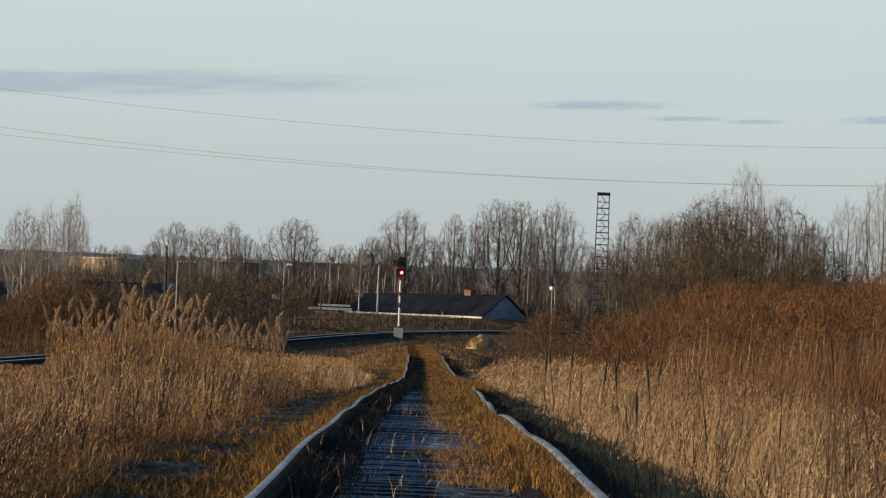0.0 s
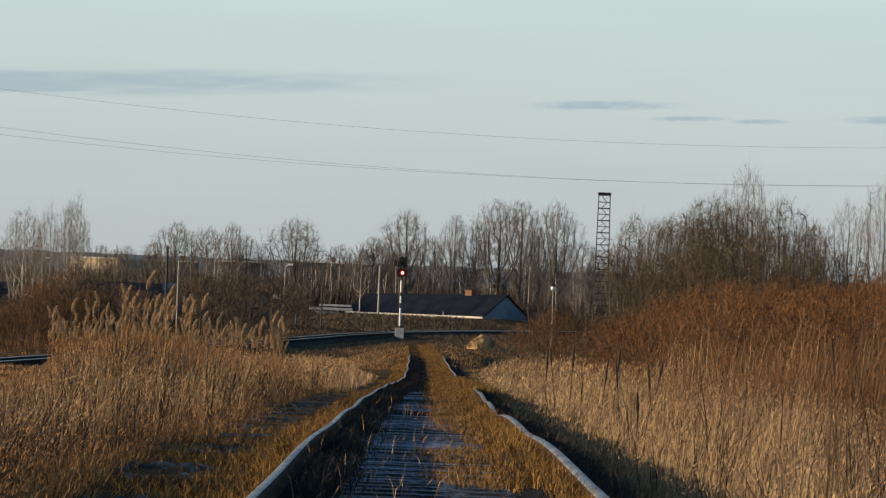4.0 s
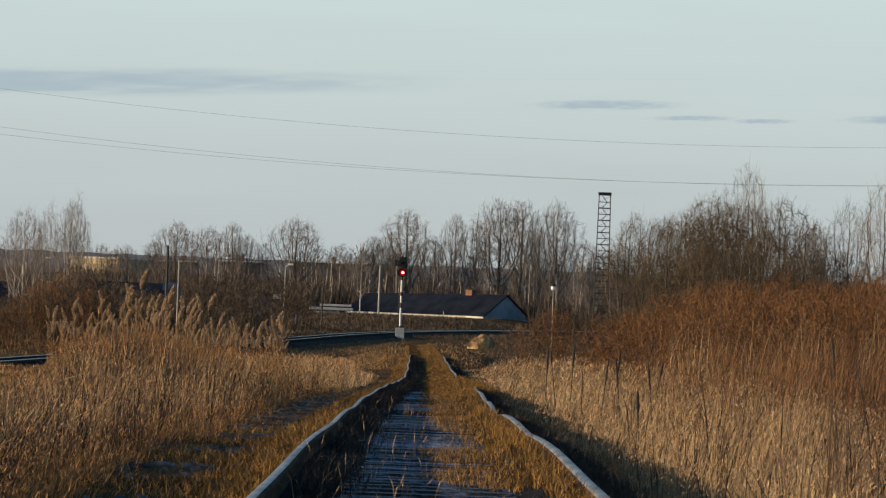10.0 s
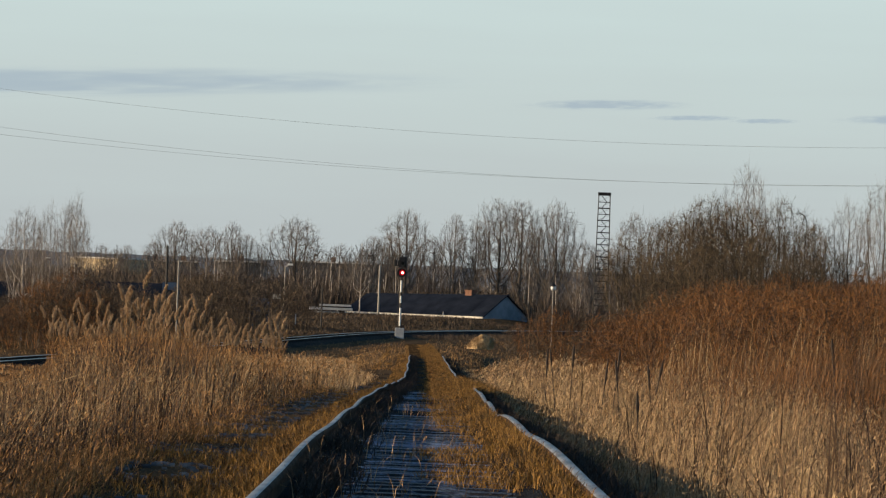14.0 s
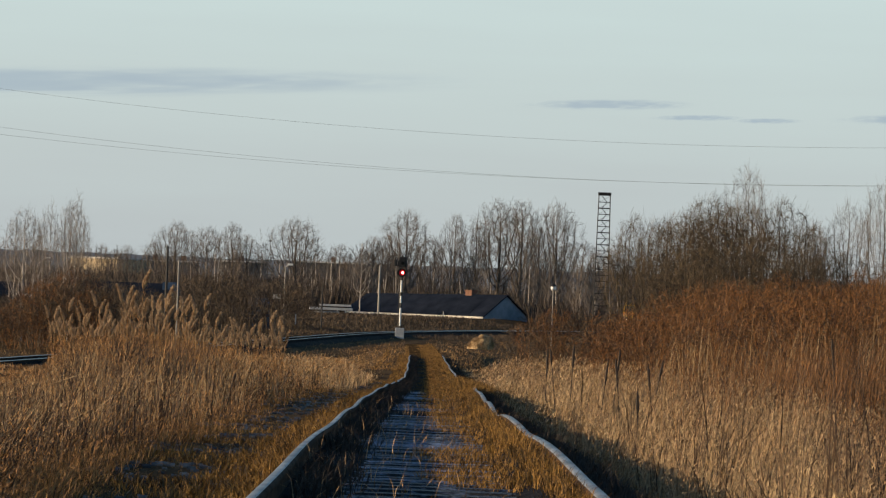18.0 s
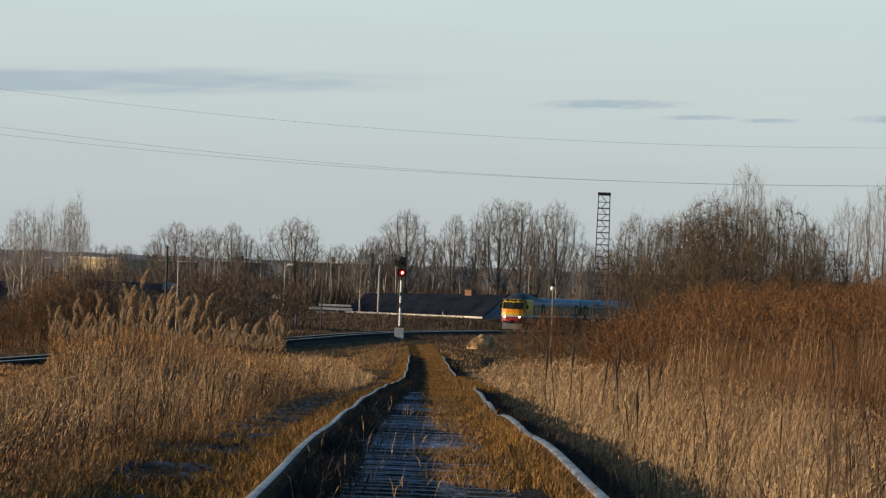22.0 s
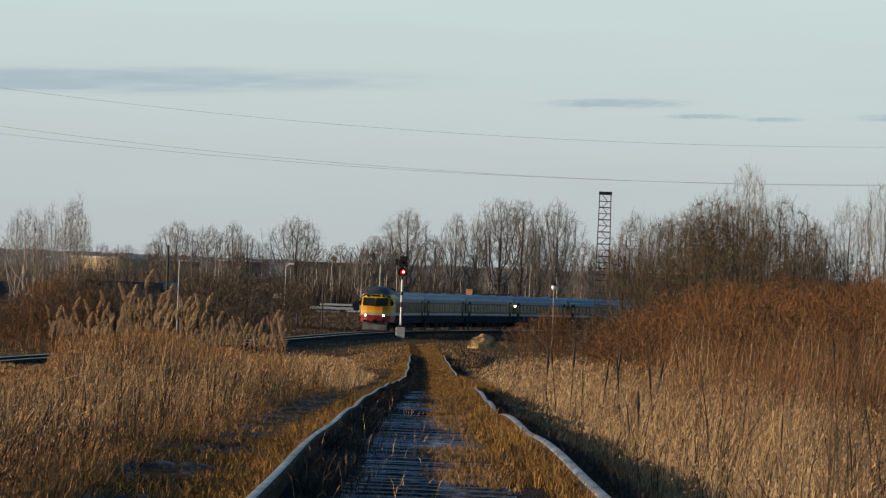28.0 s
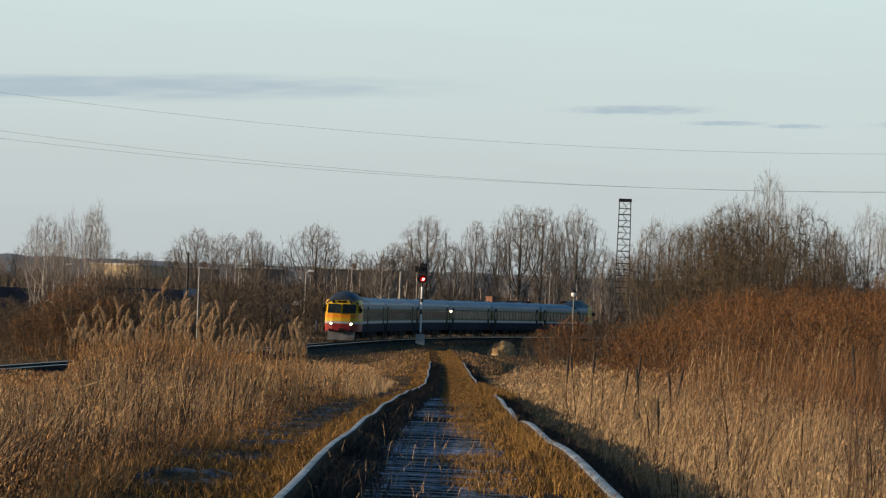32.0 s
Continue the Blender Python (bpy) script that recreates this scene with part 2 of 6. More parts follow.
def box(x0, x1, y0, y1, z0, z1, bev=0.0, bm=None):
    bm = bm or bmesh.new()
    r = bmesh.ops.create_cube(bm, size=1)
    bmesh.ops.scale(bm, vec=(x1 - x0, y1 - y0, z1 - z0), verts=r["verts"])
    bmesh.ops.translate(bm, vec=((x0 + x1) / 2, (y0 + y1) / 2, (z0 + z1) / 2), verts=r["verts"])
    if bev:
        edges = {e for v in r["verts"] for e in v.link_edges}
        bmesh.ops.bevel(bm, geom=list(edges), offset=bev, segments=2, affect="EDGES", profile=0.5)
    return bm


def rod(p0, p1, r0, r1=None, n=10, bm=None):
    bm = bm or bmesh.new()
    p0, p1 = Vector(p0), Vector(p1)
    d = p1 - p0
    q = d.to_track_quat("Z", "Y").to_matrix().to_4x4()
    bmesh.ops.create_cone(bm, cap_ends=True, segments=n, radius1=r0, radius2=r0 if r1 is None else r1, depth=d.length,
                          matrix=Matrix.Translation((p0 + p1) / 2) @ q)
    return bm


def prism(poly, axis, a, b, bm=None):
    """Extrudes a closed outline of (u, v) along an axis from a to b."""
    bm = bm or bmesh.new()
    put = {"x": lambda u, v, w: (w, u, v), "y": lambda u, v, w: (u, w, v), "z": lambda u, v, w: (u, v, w)}[axis]
    lo = [bm.verts.new(put(u, v, a)) for u, v in poly]
    hi = [bm.verts.new(put(u, v, b)) for u, v in poly]
    n = len(poly)
    for i in range(n):
        bm.faces.new((lo[i], lo[(i + 1) % n], hi[(i + 1) % n], hi[i]))
    bm.faces.new(lo[::-1])
    bm.faces.new(hi)
    bmesh.ops.recalc_face_normals(bm, faces=bm.faces)
    return bm


def sweep(path, profile):
    """Verts and triangles of a closed (side, up) outline swept along a path of (x, y, z), sides square to the way in plan."""
    p = np.asarray(path, float)
    t = np.gradient(p[:, :2], axis=0)
    t /= np.linalg.norm(t, axis=1)[:, None]
    side = np.stack([t[:, 1], -t[:, 0], 0 * t[:, 0]], 1)
    prof = np.asarray(profile, float)
    v = p[:, None, :] + side[:, None, :] * prof[None, :, :1] + np.array([0, 0, 1.0]) * prof[None, :, 1:2]
    n, k = len(p), len(prof)
    i, j = np.meshgrid(np.arange(n - 1), np.arange(k), indexing="ij")
    a, b = i * k + j, i * k + (j + 1) % k
    tris = np.concatenate([np.stack([a, b, a + k], -1).reshape(-1, 3), np.stack([b, b + k, a + k], -1).reshape(-1, 3)])
    return v.reshape(-1, 3), tris


def tubes(p0, p1, r0, r1, sides=3):
    """Tapered prisms between arrays of points."""
    p0, p1 = np.asarray(p0, float), np.asarray(p1, float)
    r0, r1 = np.asarray(r0, float), np.asarray(r1, float)
    d = p1 - p0
    d /= np.maximum(np.linalg.norm(d, axis=1), 1e-6)[:, None]
    ref = np.where(np.abs(d[:, 2:3]) > 0.9, np.array([[1.0, 0, 0]]), np.array([[0, 0, 1.0]]))
    u = np.cross(d, ref)
    u /= np.linalg.norm(u, axis=1)[:, None]
    w = np.cross(d, u)
    n = len(p0)
    ang = np.arange(sides) * 2 * math.pi / sides
    ring = np.cos(ang)[None, :, None] * u[:, None] + np.sin(ang)[None, :, None] * w[:, None]
    v = np.concatenate([p0[:, None] + ring * r0[:, None, None], p1[:, None] + ring * r1[:, None, None]], 1)
    j = np.arange(sides)
    k = (j + 1) % sides
    loc = np.concatenate([np.stack([j, k, j + sides], 1), np.stack([k, k + sides, j + sides], 1)])
    tris = (np.arange(n) * 2 * sides)[:, None, None] + loc[None]
    return v.reshape(-1, 3), tris.reshape(-1, 3)


def blades(base, height, width, lean, rs, droop=0.35, face=None):
    """Grass blades: two-segment tapered strips at base points, leaning by the vectors lean (share of height)."""
    n = len(base)
    base = np.asarray(base, float)
    az = rs.uniform(0, math.pi, n) if face is None else face
    s = np.stack([np.cos(az), np.sin(az), 0 * az], 1) * (width / 2)[:, None]
    up = np.array([[0, 0, 1.0]]) * height[:, None]
    ln = np.concatenate([lean, np.zeros((n, 1))], 1) * height[:, None]
    mid = base + up * 0.55 + ln * 0.35
    tip = base + up * (1 - droop * np.linalg.norm(lean, axis=1)[:, None]) + ln
    v = np.stack([base - s, base + s, mid - s * 0.75, mid + s * 0.75, tip], 1)
    loc = np.array([[0, 1, 3], [0, 3, 2], [2, 3, 4]])
    tris = (np.arange(n) * 5)[:, None, None] + loc[None]
    return v.reshape(-1, 3), tris.reshape(-1, 3)


def join(pieces):
    vs, ts, o = [], [], 0
    for v, t in pieces:
        vs.append(v)
        ts.append(t + o)
        o += len(v)
    return np.concatenate(vs), np.concatenate(ts)


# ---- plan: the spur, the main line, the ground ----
def lvl(px, y):
    """A direction as the leaning camera sees it, turned into a level one."""
    u, v = np.asarray(px, float) - 784, np.asarray(y, float) - 441
    return 784 + u * math.cos(ROLL) + v * math.sin(ROLL), 441 - u * math.sin(ROLL) + v * math.cos(ROLL)


def at(px, depth):
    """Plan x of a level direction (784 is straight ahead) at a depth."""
    return (px - 784) / FOCAL * depth


def pz(y, dep):
    """Height of a level direction at a depth."""
    return EYE_Z + (HORIZON - y) / FOCAL * dep


def spot(px, y, dep):
    """Plan x and height of what the leaning camera sees in a direction, at a depth."""
    a, b = lvl(px, y)
    return float(at(a, dep)), float(pz(b, dep))


SPUR_Y = [-10, 12, 20.5, 26.7, 32.7, 37.1, 43.7, 53.5, 64.1, 78, 87.8, 120, 143.8, 177, 222.4, 300, 370]
SPUR_X = [0.03, 0.02, 0.01, -0.015, -0.037, -0.055, -0.087, -0.135, -0.14, -0.12, -0.111, -0.17, -0.226, -0.389, -0.623, -1.2, -2.2]
SPUR_Z = [3.42, 3.36, 3.322, 3.28, 3.204, 3.145, 3.047, 2.893, 2.766, 2.58, 2.409, 1.86, 1.549, 1.316, 1.052, 0.62, 0.27]
# the main line's plan: how steeply it leaves the line of sight at each depth; it bends ever more to the right
MAIN_Y = np.arange(60, 1500.5, 0.5)
MAIN_SLOPE = np.interp(MAIN_Y, [231, 330, 394, 430, 470, 510, 550, 600], [0.0812, 0.0687, 0.0655, 0.097, 0.1628, 0.2442, 0.3315, 0.4188])
MAIN_X = np.cumsum(MAIN_SLOPE) * 0.5
MAIN_X = MAIN_X - np.interp(394, MAIN_Y, MAIN_X) - 9.66


def smooth(y, ys, vs):
    """Piecewise linear, softened over a few metres."""
    y = np.asarray(y, float)
    w = 1.0 + 0.03 * np.abs(y)
    return sum(np.interp(y + k * w, ys, vs) for k in (-1, -0.5, 0, 0.5, 1)) / 5


def main_x(y):
    """Where the main line's middle lies at depth y: a right-hand bend that goes on behind the thicket."""
    return np.interp(y, MAIN_Y, MAIN_X) + 0.0812 * np.minimum(np.asarray(y, float) - 60, 0)


def wob(x, y, f, seed=0.0):
    return np.sin(x * f * 1.3 + seed) * np.cos(y * f * 0.9 + seed * 2.1) * 0.6 + np.sin(x * f * 0.6 - y * f * 0.8 + seed * 1.7) * 0.4


def ground_z(x, y):
    x, y = np.asarray(x, float), np.asarray(y, float)
    zr = smooth(y, SPUR_Y, SPUR_Z)
    dx = x - smooth(y, SPUR_Y, SPUR_X)
    z = zr - 0.16
    # the right shoulder falls into a shallow ditch, then a bank rises
    ditch = np.clip((118 - y) / 40, 0.12, 1)
    z = z - 0.30 * ditch * np.clip((dx - 1.0) / 0.22, 0, 1) + 0.24 * ditch * np.clip((dx - 1.45) / 1.0, 0, 1) + 0.05 * np.clip(dx - 2.0, 0, 8)
    # the earth lies under the cinder bed
    z = z - 0.08 * np.clip((1.05 - np.abs(dx)) / 0.12, 0, 1) * (y < 328)
    # left: a dirt path, then a low verge
    z = z - 0.05 * np.clip((-dx - 0.9) / 0.3, 0, 1) + 0.06 * np.clip((-dx - 2.4) / 1.5, 0, 1) + 0.02 * np.clip(-dx - 4, 0, 10)
    z = z + 0.05 * wob(x, y, 0.35) * np.clip(np.abs(dx) - 1.0, 0, 1) + 0.015 * wob(x, y, 2.1, 1.0)
    field = -0.62 + 0.12 * wob(x, y, 0.05)
    near = np.maximum(np.clip((330 - y) / 150, 0, 1), np.clip((6 - np.abs(dx)) / 4, 0, 1) * np.clip((352 - y) / 24, 0, 1))
    # the slope falls off towards the main line, which lies lower
    dm = np.abs(x - main_x(y))
    near = near * np.clip((dm - 3.2) / 7, 0, 1) * (1 - np.clip((y - 112) / 45, 0, 1) * np.clip((-dx - 3.5) / 5, 0, 1) * np.clip((345 - y) / 60, 0, 1))
    z = z * near + field * (1 - near)
    # bank of the main line
    m = np.clip((y - 90) / 60, 0, 1) * np.clip((3.6 - dm) / 1.4, 0, 1)
    z = z * (1 - m) + (-0.42) * m
    # the field behind the main line rises gently to the long house
    rise = np.clip((y - 455) / 80, 0, 1) * np.clip((800 - y) / 200, 0, 1) * np.clip((dm - 3) / 12, 0, 1) * np.clip((18 - x) / 8, 0, 1)
    return z + 1.55 * rise


BED = ((-1.3, -1.02, -0.88, -0.72, -0.55, -0.42, 0.4, 0.58, 0.74, 0.88, 1.08, 1.2, 1.4), (-0.1, 0.02, 0.05, 0.05, 0.03, 0.005, 0.005, 0.06, 0.105, 0.045, 0.03, -0.12, -0.4))


def top_z(x, y):
    """The ground or the spur's bed, whichever is higher."""
    dx = np.asarray(x) - smooth(y, SPUR_Y, SPUR_X)
    bed = smooth(y, SPUR_Y, SPUR_Z) - 0.175 + np.interp(dx, BED[0], BED[1], -9, -9)
    return np.where(np.asarray(y) < 328, np.maximum(ground_z(x, y), bed), ground_z(x, y))


ys = np.concatenate([np.linspace(-30, 10, 8), np.geomspace(11, 700, 330), np.geomspace(720, 4500, 24)])
us = np.concatenate([-np.geomspace(2.5, 0.17, 26), np.linspace(-0.16, 0.16, 190), np.geomspace(0.17, 2.5, 26)])
gy, gu = np.meshgrid(ys, us, indexing="ij")
gx = gu * np.maximum(gy, 14) * 1.0
gz = ground_z(gx, gy)
gz = np.where(gy < 5, np.minimum(gz, 0.6), gz)
gn, gk = gy.shape
gi, gj = np.meshgrid(np.arange(gn - 1), np.arange(gk - 1), indexing="ij")
ga = gi * gk + gj
g_tris = np.concatenate([np.stack([ga, ga + 1, ga + gk], -1).reshape(-1, 3), np.stack([ga + 1, ga + gk + 1, ga + gk], -1).reshape(-1, 3)])
ground = new("ground", fast_mesh("ground", np.stack([gx, gy, gz], -1), g_tris, M_GROUND))
tagged(ground, "bare brown winter earth with dry grass litter", "ground", kind="structure")
for poly in ground.data.polygons:
    poly.use_smooth = True

RAIL_HEAD = [(-0.034, -0.012), (-0.02, 0.0), (0.02, 0.0), (0.034, -0.012), (0.034, -0.035), (0.009, -0.048), (0.009, -0.13), (0.065, -0.145),
             (0.065, -0.16), (-0.065, -0.16), (-0.065, -0.145), (-0.009, -0.13), (-0.009, -0.048), (-0.034, -0.035)]


def track_rail(name, ys_, xs_, zs_, side, parent, label, head=None):
    """One rail: a worn bright head over a rusty web and foot."""
    p = np.stack([xs_, ys_, zs_], 1)
    t = np.gradient(p[:, :2], axis=0)
    t /= np.linalg.norm(t, axis=1)[:, None]
    p[:, 0] += side * t[:, 1] * 0.797
    p[:, 1] -= side * t[:, 0] * 0.797
    if side > 0:
        for joint, low in ((36.5, 0.012), (50.5, 0.05), (62, 0.02)):
            p[:, 2] -= low * np.exp(-((p[:, 1] - joint) / 2.2) ** 2) * (p[:, 1] < 90)
    p[:, 0] += 0.022 * np.sin(p[:, 1] * 0.21 + side) * np.clip((p[:, 1] - 35) / 60, 0, 1) * (p[:, 1] < 300)
    v, tr = sweep(p, RAIL_HEAD)
    me = fast_mesh(name, v, tr, head or M_RAIL)
    me.materials.append(M_RAIL_SIDE)
    k = len(RAIL_HEAD)
    prof = np.tile(np.arange(k), len(p) - 1)
    dark = np.isin(prof, (2, 3, 4, 5, 6, 7, 8, 9, 10, 11, 12, 13) if head is None else (4, 5, 6, 7, 8, 9, 10, 11)).astype(np.int32)
    me.polygons.foreach_set("material_index", np.concatenate([dark, dark]))
    return mesh_part(name, me, parent, label)


spur = thing("railway_track", pose(0, 0, 0), "old wavy spur track with sky-blue light painted on wooden sleepers and grass between rails", "track", kind="structure")
sy = np.concatenate([np.arange(-6, 70, 0.5), np.arange(70, 330, 1.5)])
sx, sz = smooth(sy, SPUR_Y, SPUR_X), smooth(sy, SPUR_Y, SPUR_Z)
sz = sz + 0.012 * np.sin(sy * 0.47) * np.clip(sy / 40, 0, 1) - 0.3 * np.clip((sy - 222) / 14, 0, 1)
for sd in (-1, 1):
    track_rail("rail", sy, sx, sz, sd, spur, "worn steel rail with a bright head")

v, tr = sweep(np.stack([sx, sy, sz - 0.175], 1), [(-1.3, -0.1), (-1.02, 0.02), (-0.88, 0.05), (-0.72, 0.05), (-0.55, 0.03), (-0.42, 0.005), (0.4, 0.005), (0.58, 0.06), (0.74, 0.105), (0.88, 0.045), (1.08, 0.03), (1.2, -0.12), (1.4, -0.4), (-1.4, -0.3)])
mesh_part("cinder_bed", fast_mesh("cinder_bed", v, tr, M_CINDER), spur, "black cinder bed between the rails")

mainline = thing("main_line_track", pose(0, 0, 0), "main line track on a dark ballast bank, bending away", "track", kind="structure")
my = np.arange(100, 900, 3.0)
mx = main_x(my)
for sd in (-1, 1):
    track_rail("rail", my, mx, 0 * my, sd, mainline, "steel rail polished by traffic", M_RAIL_MAIN)
v, tr = sweep(np.stack([mx, my, 0 * my], 1), [(-1.9, -0.2), (1.9, -0.2), (2.9, -0.75), (-2.9, -0.75)])
mesh_part("ballast", fast_mesh("ballast", v, tr, M_BALLAST), mainline, "dark crushed-stone ballast")
my2 = np.arange(104, 560, 0.6)
mp = np.stack([main_x(my2), my2, 0 * my2 - 0.25], 1)
g = np.gradient(mp[:, :2], axis=0)
g /= np.linalg.norm(g, axis=1)[:, None]
acr = np.stack([g[:, 1], -g[:, 0], 0 * g[:, 0]], 1) * 1.36
v, tr = tubes(mp - acr, mp + acr, np.full(len(mp), 0.13), np.full(len(mp), 0.13), 4)
tagged(mesh_part("main_line_sleepers", fast_mesh("main_line_sleepers", v, tr, M_BALLAST), mainline), kind="stuff")

# ---- sleepers of the spur ----
def sleeper_mesh(name, rs):
    bm = box(-1.0, 1.02, -0.095, 0.095, -0.15, 0.0, 0.012)
    for v in bm.verts:
        v.co += Vector((rs.uniform(-0.02, 0.02), rs.uniform(-0.008, 0.008), rs.uniform(-0.006, 0.004)))
    me = bpy.data.meshes.new(name)
    bm.to_mesh(me)
    bm.free()
    me.materials.append(M_SLEEPER_SKYLIT)
    return me


rs = np.random.RandomState(3)
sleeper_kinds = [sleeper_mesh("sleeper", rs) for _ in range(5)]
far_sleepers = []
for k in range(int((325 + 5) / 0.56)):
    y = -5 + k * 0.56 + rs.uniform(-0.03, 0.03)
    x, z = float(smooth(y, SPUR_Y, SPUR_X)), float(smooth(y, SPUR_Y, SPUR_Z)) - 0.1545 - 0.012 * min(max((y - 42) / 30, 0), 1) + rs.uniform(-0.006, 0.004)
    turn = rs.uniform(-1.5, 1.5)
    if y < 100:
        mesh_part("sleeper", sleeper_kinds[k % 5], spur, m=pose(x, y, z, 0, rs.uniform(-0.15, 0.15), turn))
    else:
        far_sleepers.append((x, y, z - 0.045))
fs = np.array(far_sleepers)
v, tr = tubes(fs - [1.0, 0, 0.08], fs + [1.0, 0, -0.08], np.full(len(fs), 0.13), np.full(len(fs), 0.13), 4)
tagged(mesh_part("far_sleepers", fast_mesh("far_sleepers", v, tr, M_GROUND), spur), kind="stuff")


# ---- bare trees and bushes ----
def colonise(rs, goals, chains, step, kill, lift=0.08, wild=0.1, most=12000):
    """Grows branches from the given chains towards the goals. Returns the joints and each one's parent."""
    p, par = np.zeros((most, 3)), np.full(most, -1)
    n = 0
    for chain in chains:
        for k, q in enumerate(chain):
            p[n], par[n] = q, (n - 1 if k else -1)
            n += 1
    grown = np.zeros(most, int)
    near, who = np.full(len(goals), np.inf), np.zeros(len(goals), int)
    alive = np.ones(len(goals), bool)
    first = 0
    for _ in range(220):
        if n > first:
            a = np.flatnonzero(alive)
            d = np.linalg.norm(goals[a, None] - p[None, first:n], axis=2)
            j = d.argmin(1)
            better = d[np.arange(len(a)), j] < near[a]
            near[a[better]], who[a[better]] = d[np.arange(len(a)), j][better], j[better] + first
        alive &= near > kill
        a = np.flatnonzero(alive)
        if not len(a):
            break
        way = np.zeros((n, 3))
        u = goals[a] - p[who[a]]
        np.add.at(way, who[a], u / np.linalg.norm(u, axis=1)[:, None])
        src = np.unique(who[a])
        src = src[grown[src] < 3]
        if not len(src) or n + len(src) >= most:
            break
        d = way[src]
        old = p[src] - p[np.maximum(par[src], 0)]
        d = d / np.maximum(np.linalg.norm(d, axis=1), 1e-6)[:, None] + 0.7 * old / np.maximum(np.linalg.norm(old, axis=1), 1e-6)[:, None] + rs.normal(0, wild, (len(src), 3)) + np.array([0, 0, lift])
        d /= np.linalg.norm(d, axis=1)[:, None]
        first = n
        p[n:n + len(src)], par[n:n + len(src)] = p[src] + d * step, src
        grown[src] += 1
        n += len(src)
    return p[:n], par[:n]


def ribbons(p0, p1, r, rs):
    """Thin twigs: flat tapered strips, each turned its own way."""
    d = p1 - p0
    side = np.cross(d, rs.normal(0, 1, d.shape))
    side *= (r / np.maximum(np.linalg.norm(side, axis=1), 1e-9))[:, None]
    v = np.stack([p0 - side, p0 + side, p1 + side * 0.6, p1 - side * 0.6], 1).reshape(-1, 3)
    idx = (np.arange(len(p0)) * 4)[:, None, None] + np.array([[0, 1, 2], [0, 2, 3]])[None]
    return v, idx.reshape(-1, 3)


def plant_kind(name, category, seed, H, W, trunk_r, n_goals, base, peak, bark, twig, label, least, stems=0, step=0.35, twigs=(2, 0.5, 2), lift=0.1, hollow=0.6):
    """A bare tree, or with stems a bush. peak: at which share of the crown it is widest. Returns the thing, whether it stands yet, its height and half-width."""
    rs = np.random.RandomState(seed)
    g = rs.uniform(0, 1, n_goals * 2)
    a = rs.uniform(0, 2 * math.pi, len(g))
    k = math.log(0.5) / math.log(peak)
    wide = np.sin(np.clip(g, 0.001, 0.999) ** k * math.pi) ** 0.55
    lumps = 0.78 + 0.22 * np.sin(a * 3 + seed + g * 4) + 0.12 * np.sin(a * 7 - g * 11 + seed)
    r = W * wide * lumps * rs.uniform(0, 1, len(g)) ** hollow
    keep = rs.rand(len(g)) < wide * 0.9 + 0.1
    goals = np.stack([np.cos(a) * r, np.sin(a) * r, H * (base + (1 - base) * g)], 1)[keep][:n_goals]
    chains = []
    if stems:
        for n in range(stems):
            b, q = rs.uniform(0, 2 * math.pi), Vector((0, 0, -0.15))
            q += Vector((math.cos(b), math.sin(b), 0)) * W * 0.3 * rs.rand()
            d = Vector((math.cos(b) * 0.4, math.sin(b) * 0.4, 1)).normalized()
            chains.append([tuple(q + d * step * i) for i in range(max(3, int(H * max(base, 0.12) / step) + 1))])
    else:
        q = Vector((0, 0, -0.2))
        chain = [tuple(q)]
        while q.z < H * base * 1.1:
            q = q + Vector((rs.normal(0, 0.05), rs.normal(0, 0.05), 1)) * step
            chain.append(tuple(q))
        chains.append(chain)
    p, par = colonise(rs, goals, chains, step, step * 1.15, lift)
    n = len(p)
    area = np.zeros(n)
    for i in range(n - 1, -1, -1):
        area[i] = area[i] or least ** 2.3
        if par[i] >= 0:
            area[par[i]] += area[i]
    rad = area ** (1 / 2.3)
    roots = [i for i in range(n) if par[i] < 0]
    rad = least + (rad - least) * (trunk_r - least) / max(rad[roots].max() - least, 1e-6)
    heir = {}
    for i in range(n):
        if par[i] >= 0 and (par[i] not in heir or rad[i] > rad[heir[par[i]]]):
            heir[par[i]] = i

    def run(i, stop):
        path = [i]
        while path[-1] in heir and rad[heir[path[-1]]] > stop:
            path.append(heir[path[-1]])
        return path

    ob = thing(name, pose(0, 0, -200), label, category, "bushes" if category == "bush" else "trees")
    used = set()

    def limb(word, path, sides):
        i = [k for k in path if par[k] >= 0]
        if not i:
            return
        used.update(i)
        j = [par[k] for k in i]
        mesh_part(word, fast_mesh(word, *tubes(p[j], p[i], rad[j] if word != "limb" else np.minimum(rad[j], rad[i] * 1.3), rad[i], sides), bark), ob)

    for i in roots:
        path = run(i, trunk_r * 0.22)
        limb("stem" if stems else "trunk", path, 5 if stems else 7)
        if not stems:
            side = sorted((c for c in range(n) if par[c] in path and c not in path and rad[c] > trunk_r * 0.2), key=lambda c: -rad[c])[:9]
            for c in side:
                limb("limb", run(c, rad[c] * 0.3), 5)
    rest = np.array([i for i in range(n) if par[i] >= 0 and i not in used])
    fine = np.flatnonzero((rad < least * 3.2) & (par >= 0))
    fine = np.repeat(fine, twigs[0])
    d = p[fine] - p[par[fine]]
    d = d / np.linalg.norm(d, axis=1)[:, None] * 0.8 + rs.normal(0, 0.5, (len(fine), 3)) + np.array([0, 0, lift * 2])
    d *= (twigs[1] * rs.uniform(0.4, 1.3, len(fine)) / np.linalg.norm(d, axis=1))[:, None]
    start = p[fine] - (p[fine] - p[par[fine]]) * rs.rand(len(fine), 1)
    # every twig forks once more
    more = np.repeat(np.arange(len(fine)), twigs[2])
    s2 = start[more] + d[more] * rs.uniform(0.3, 0.9, (len(more), 1))
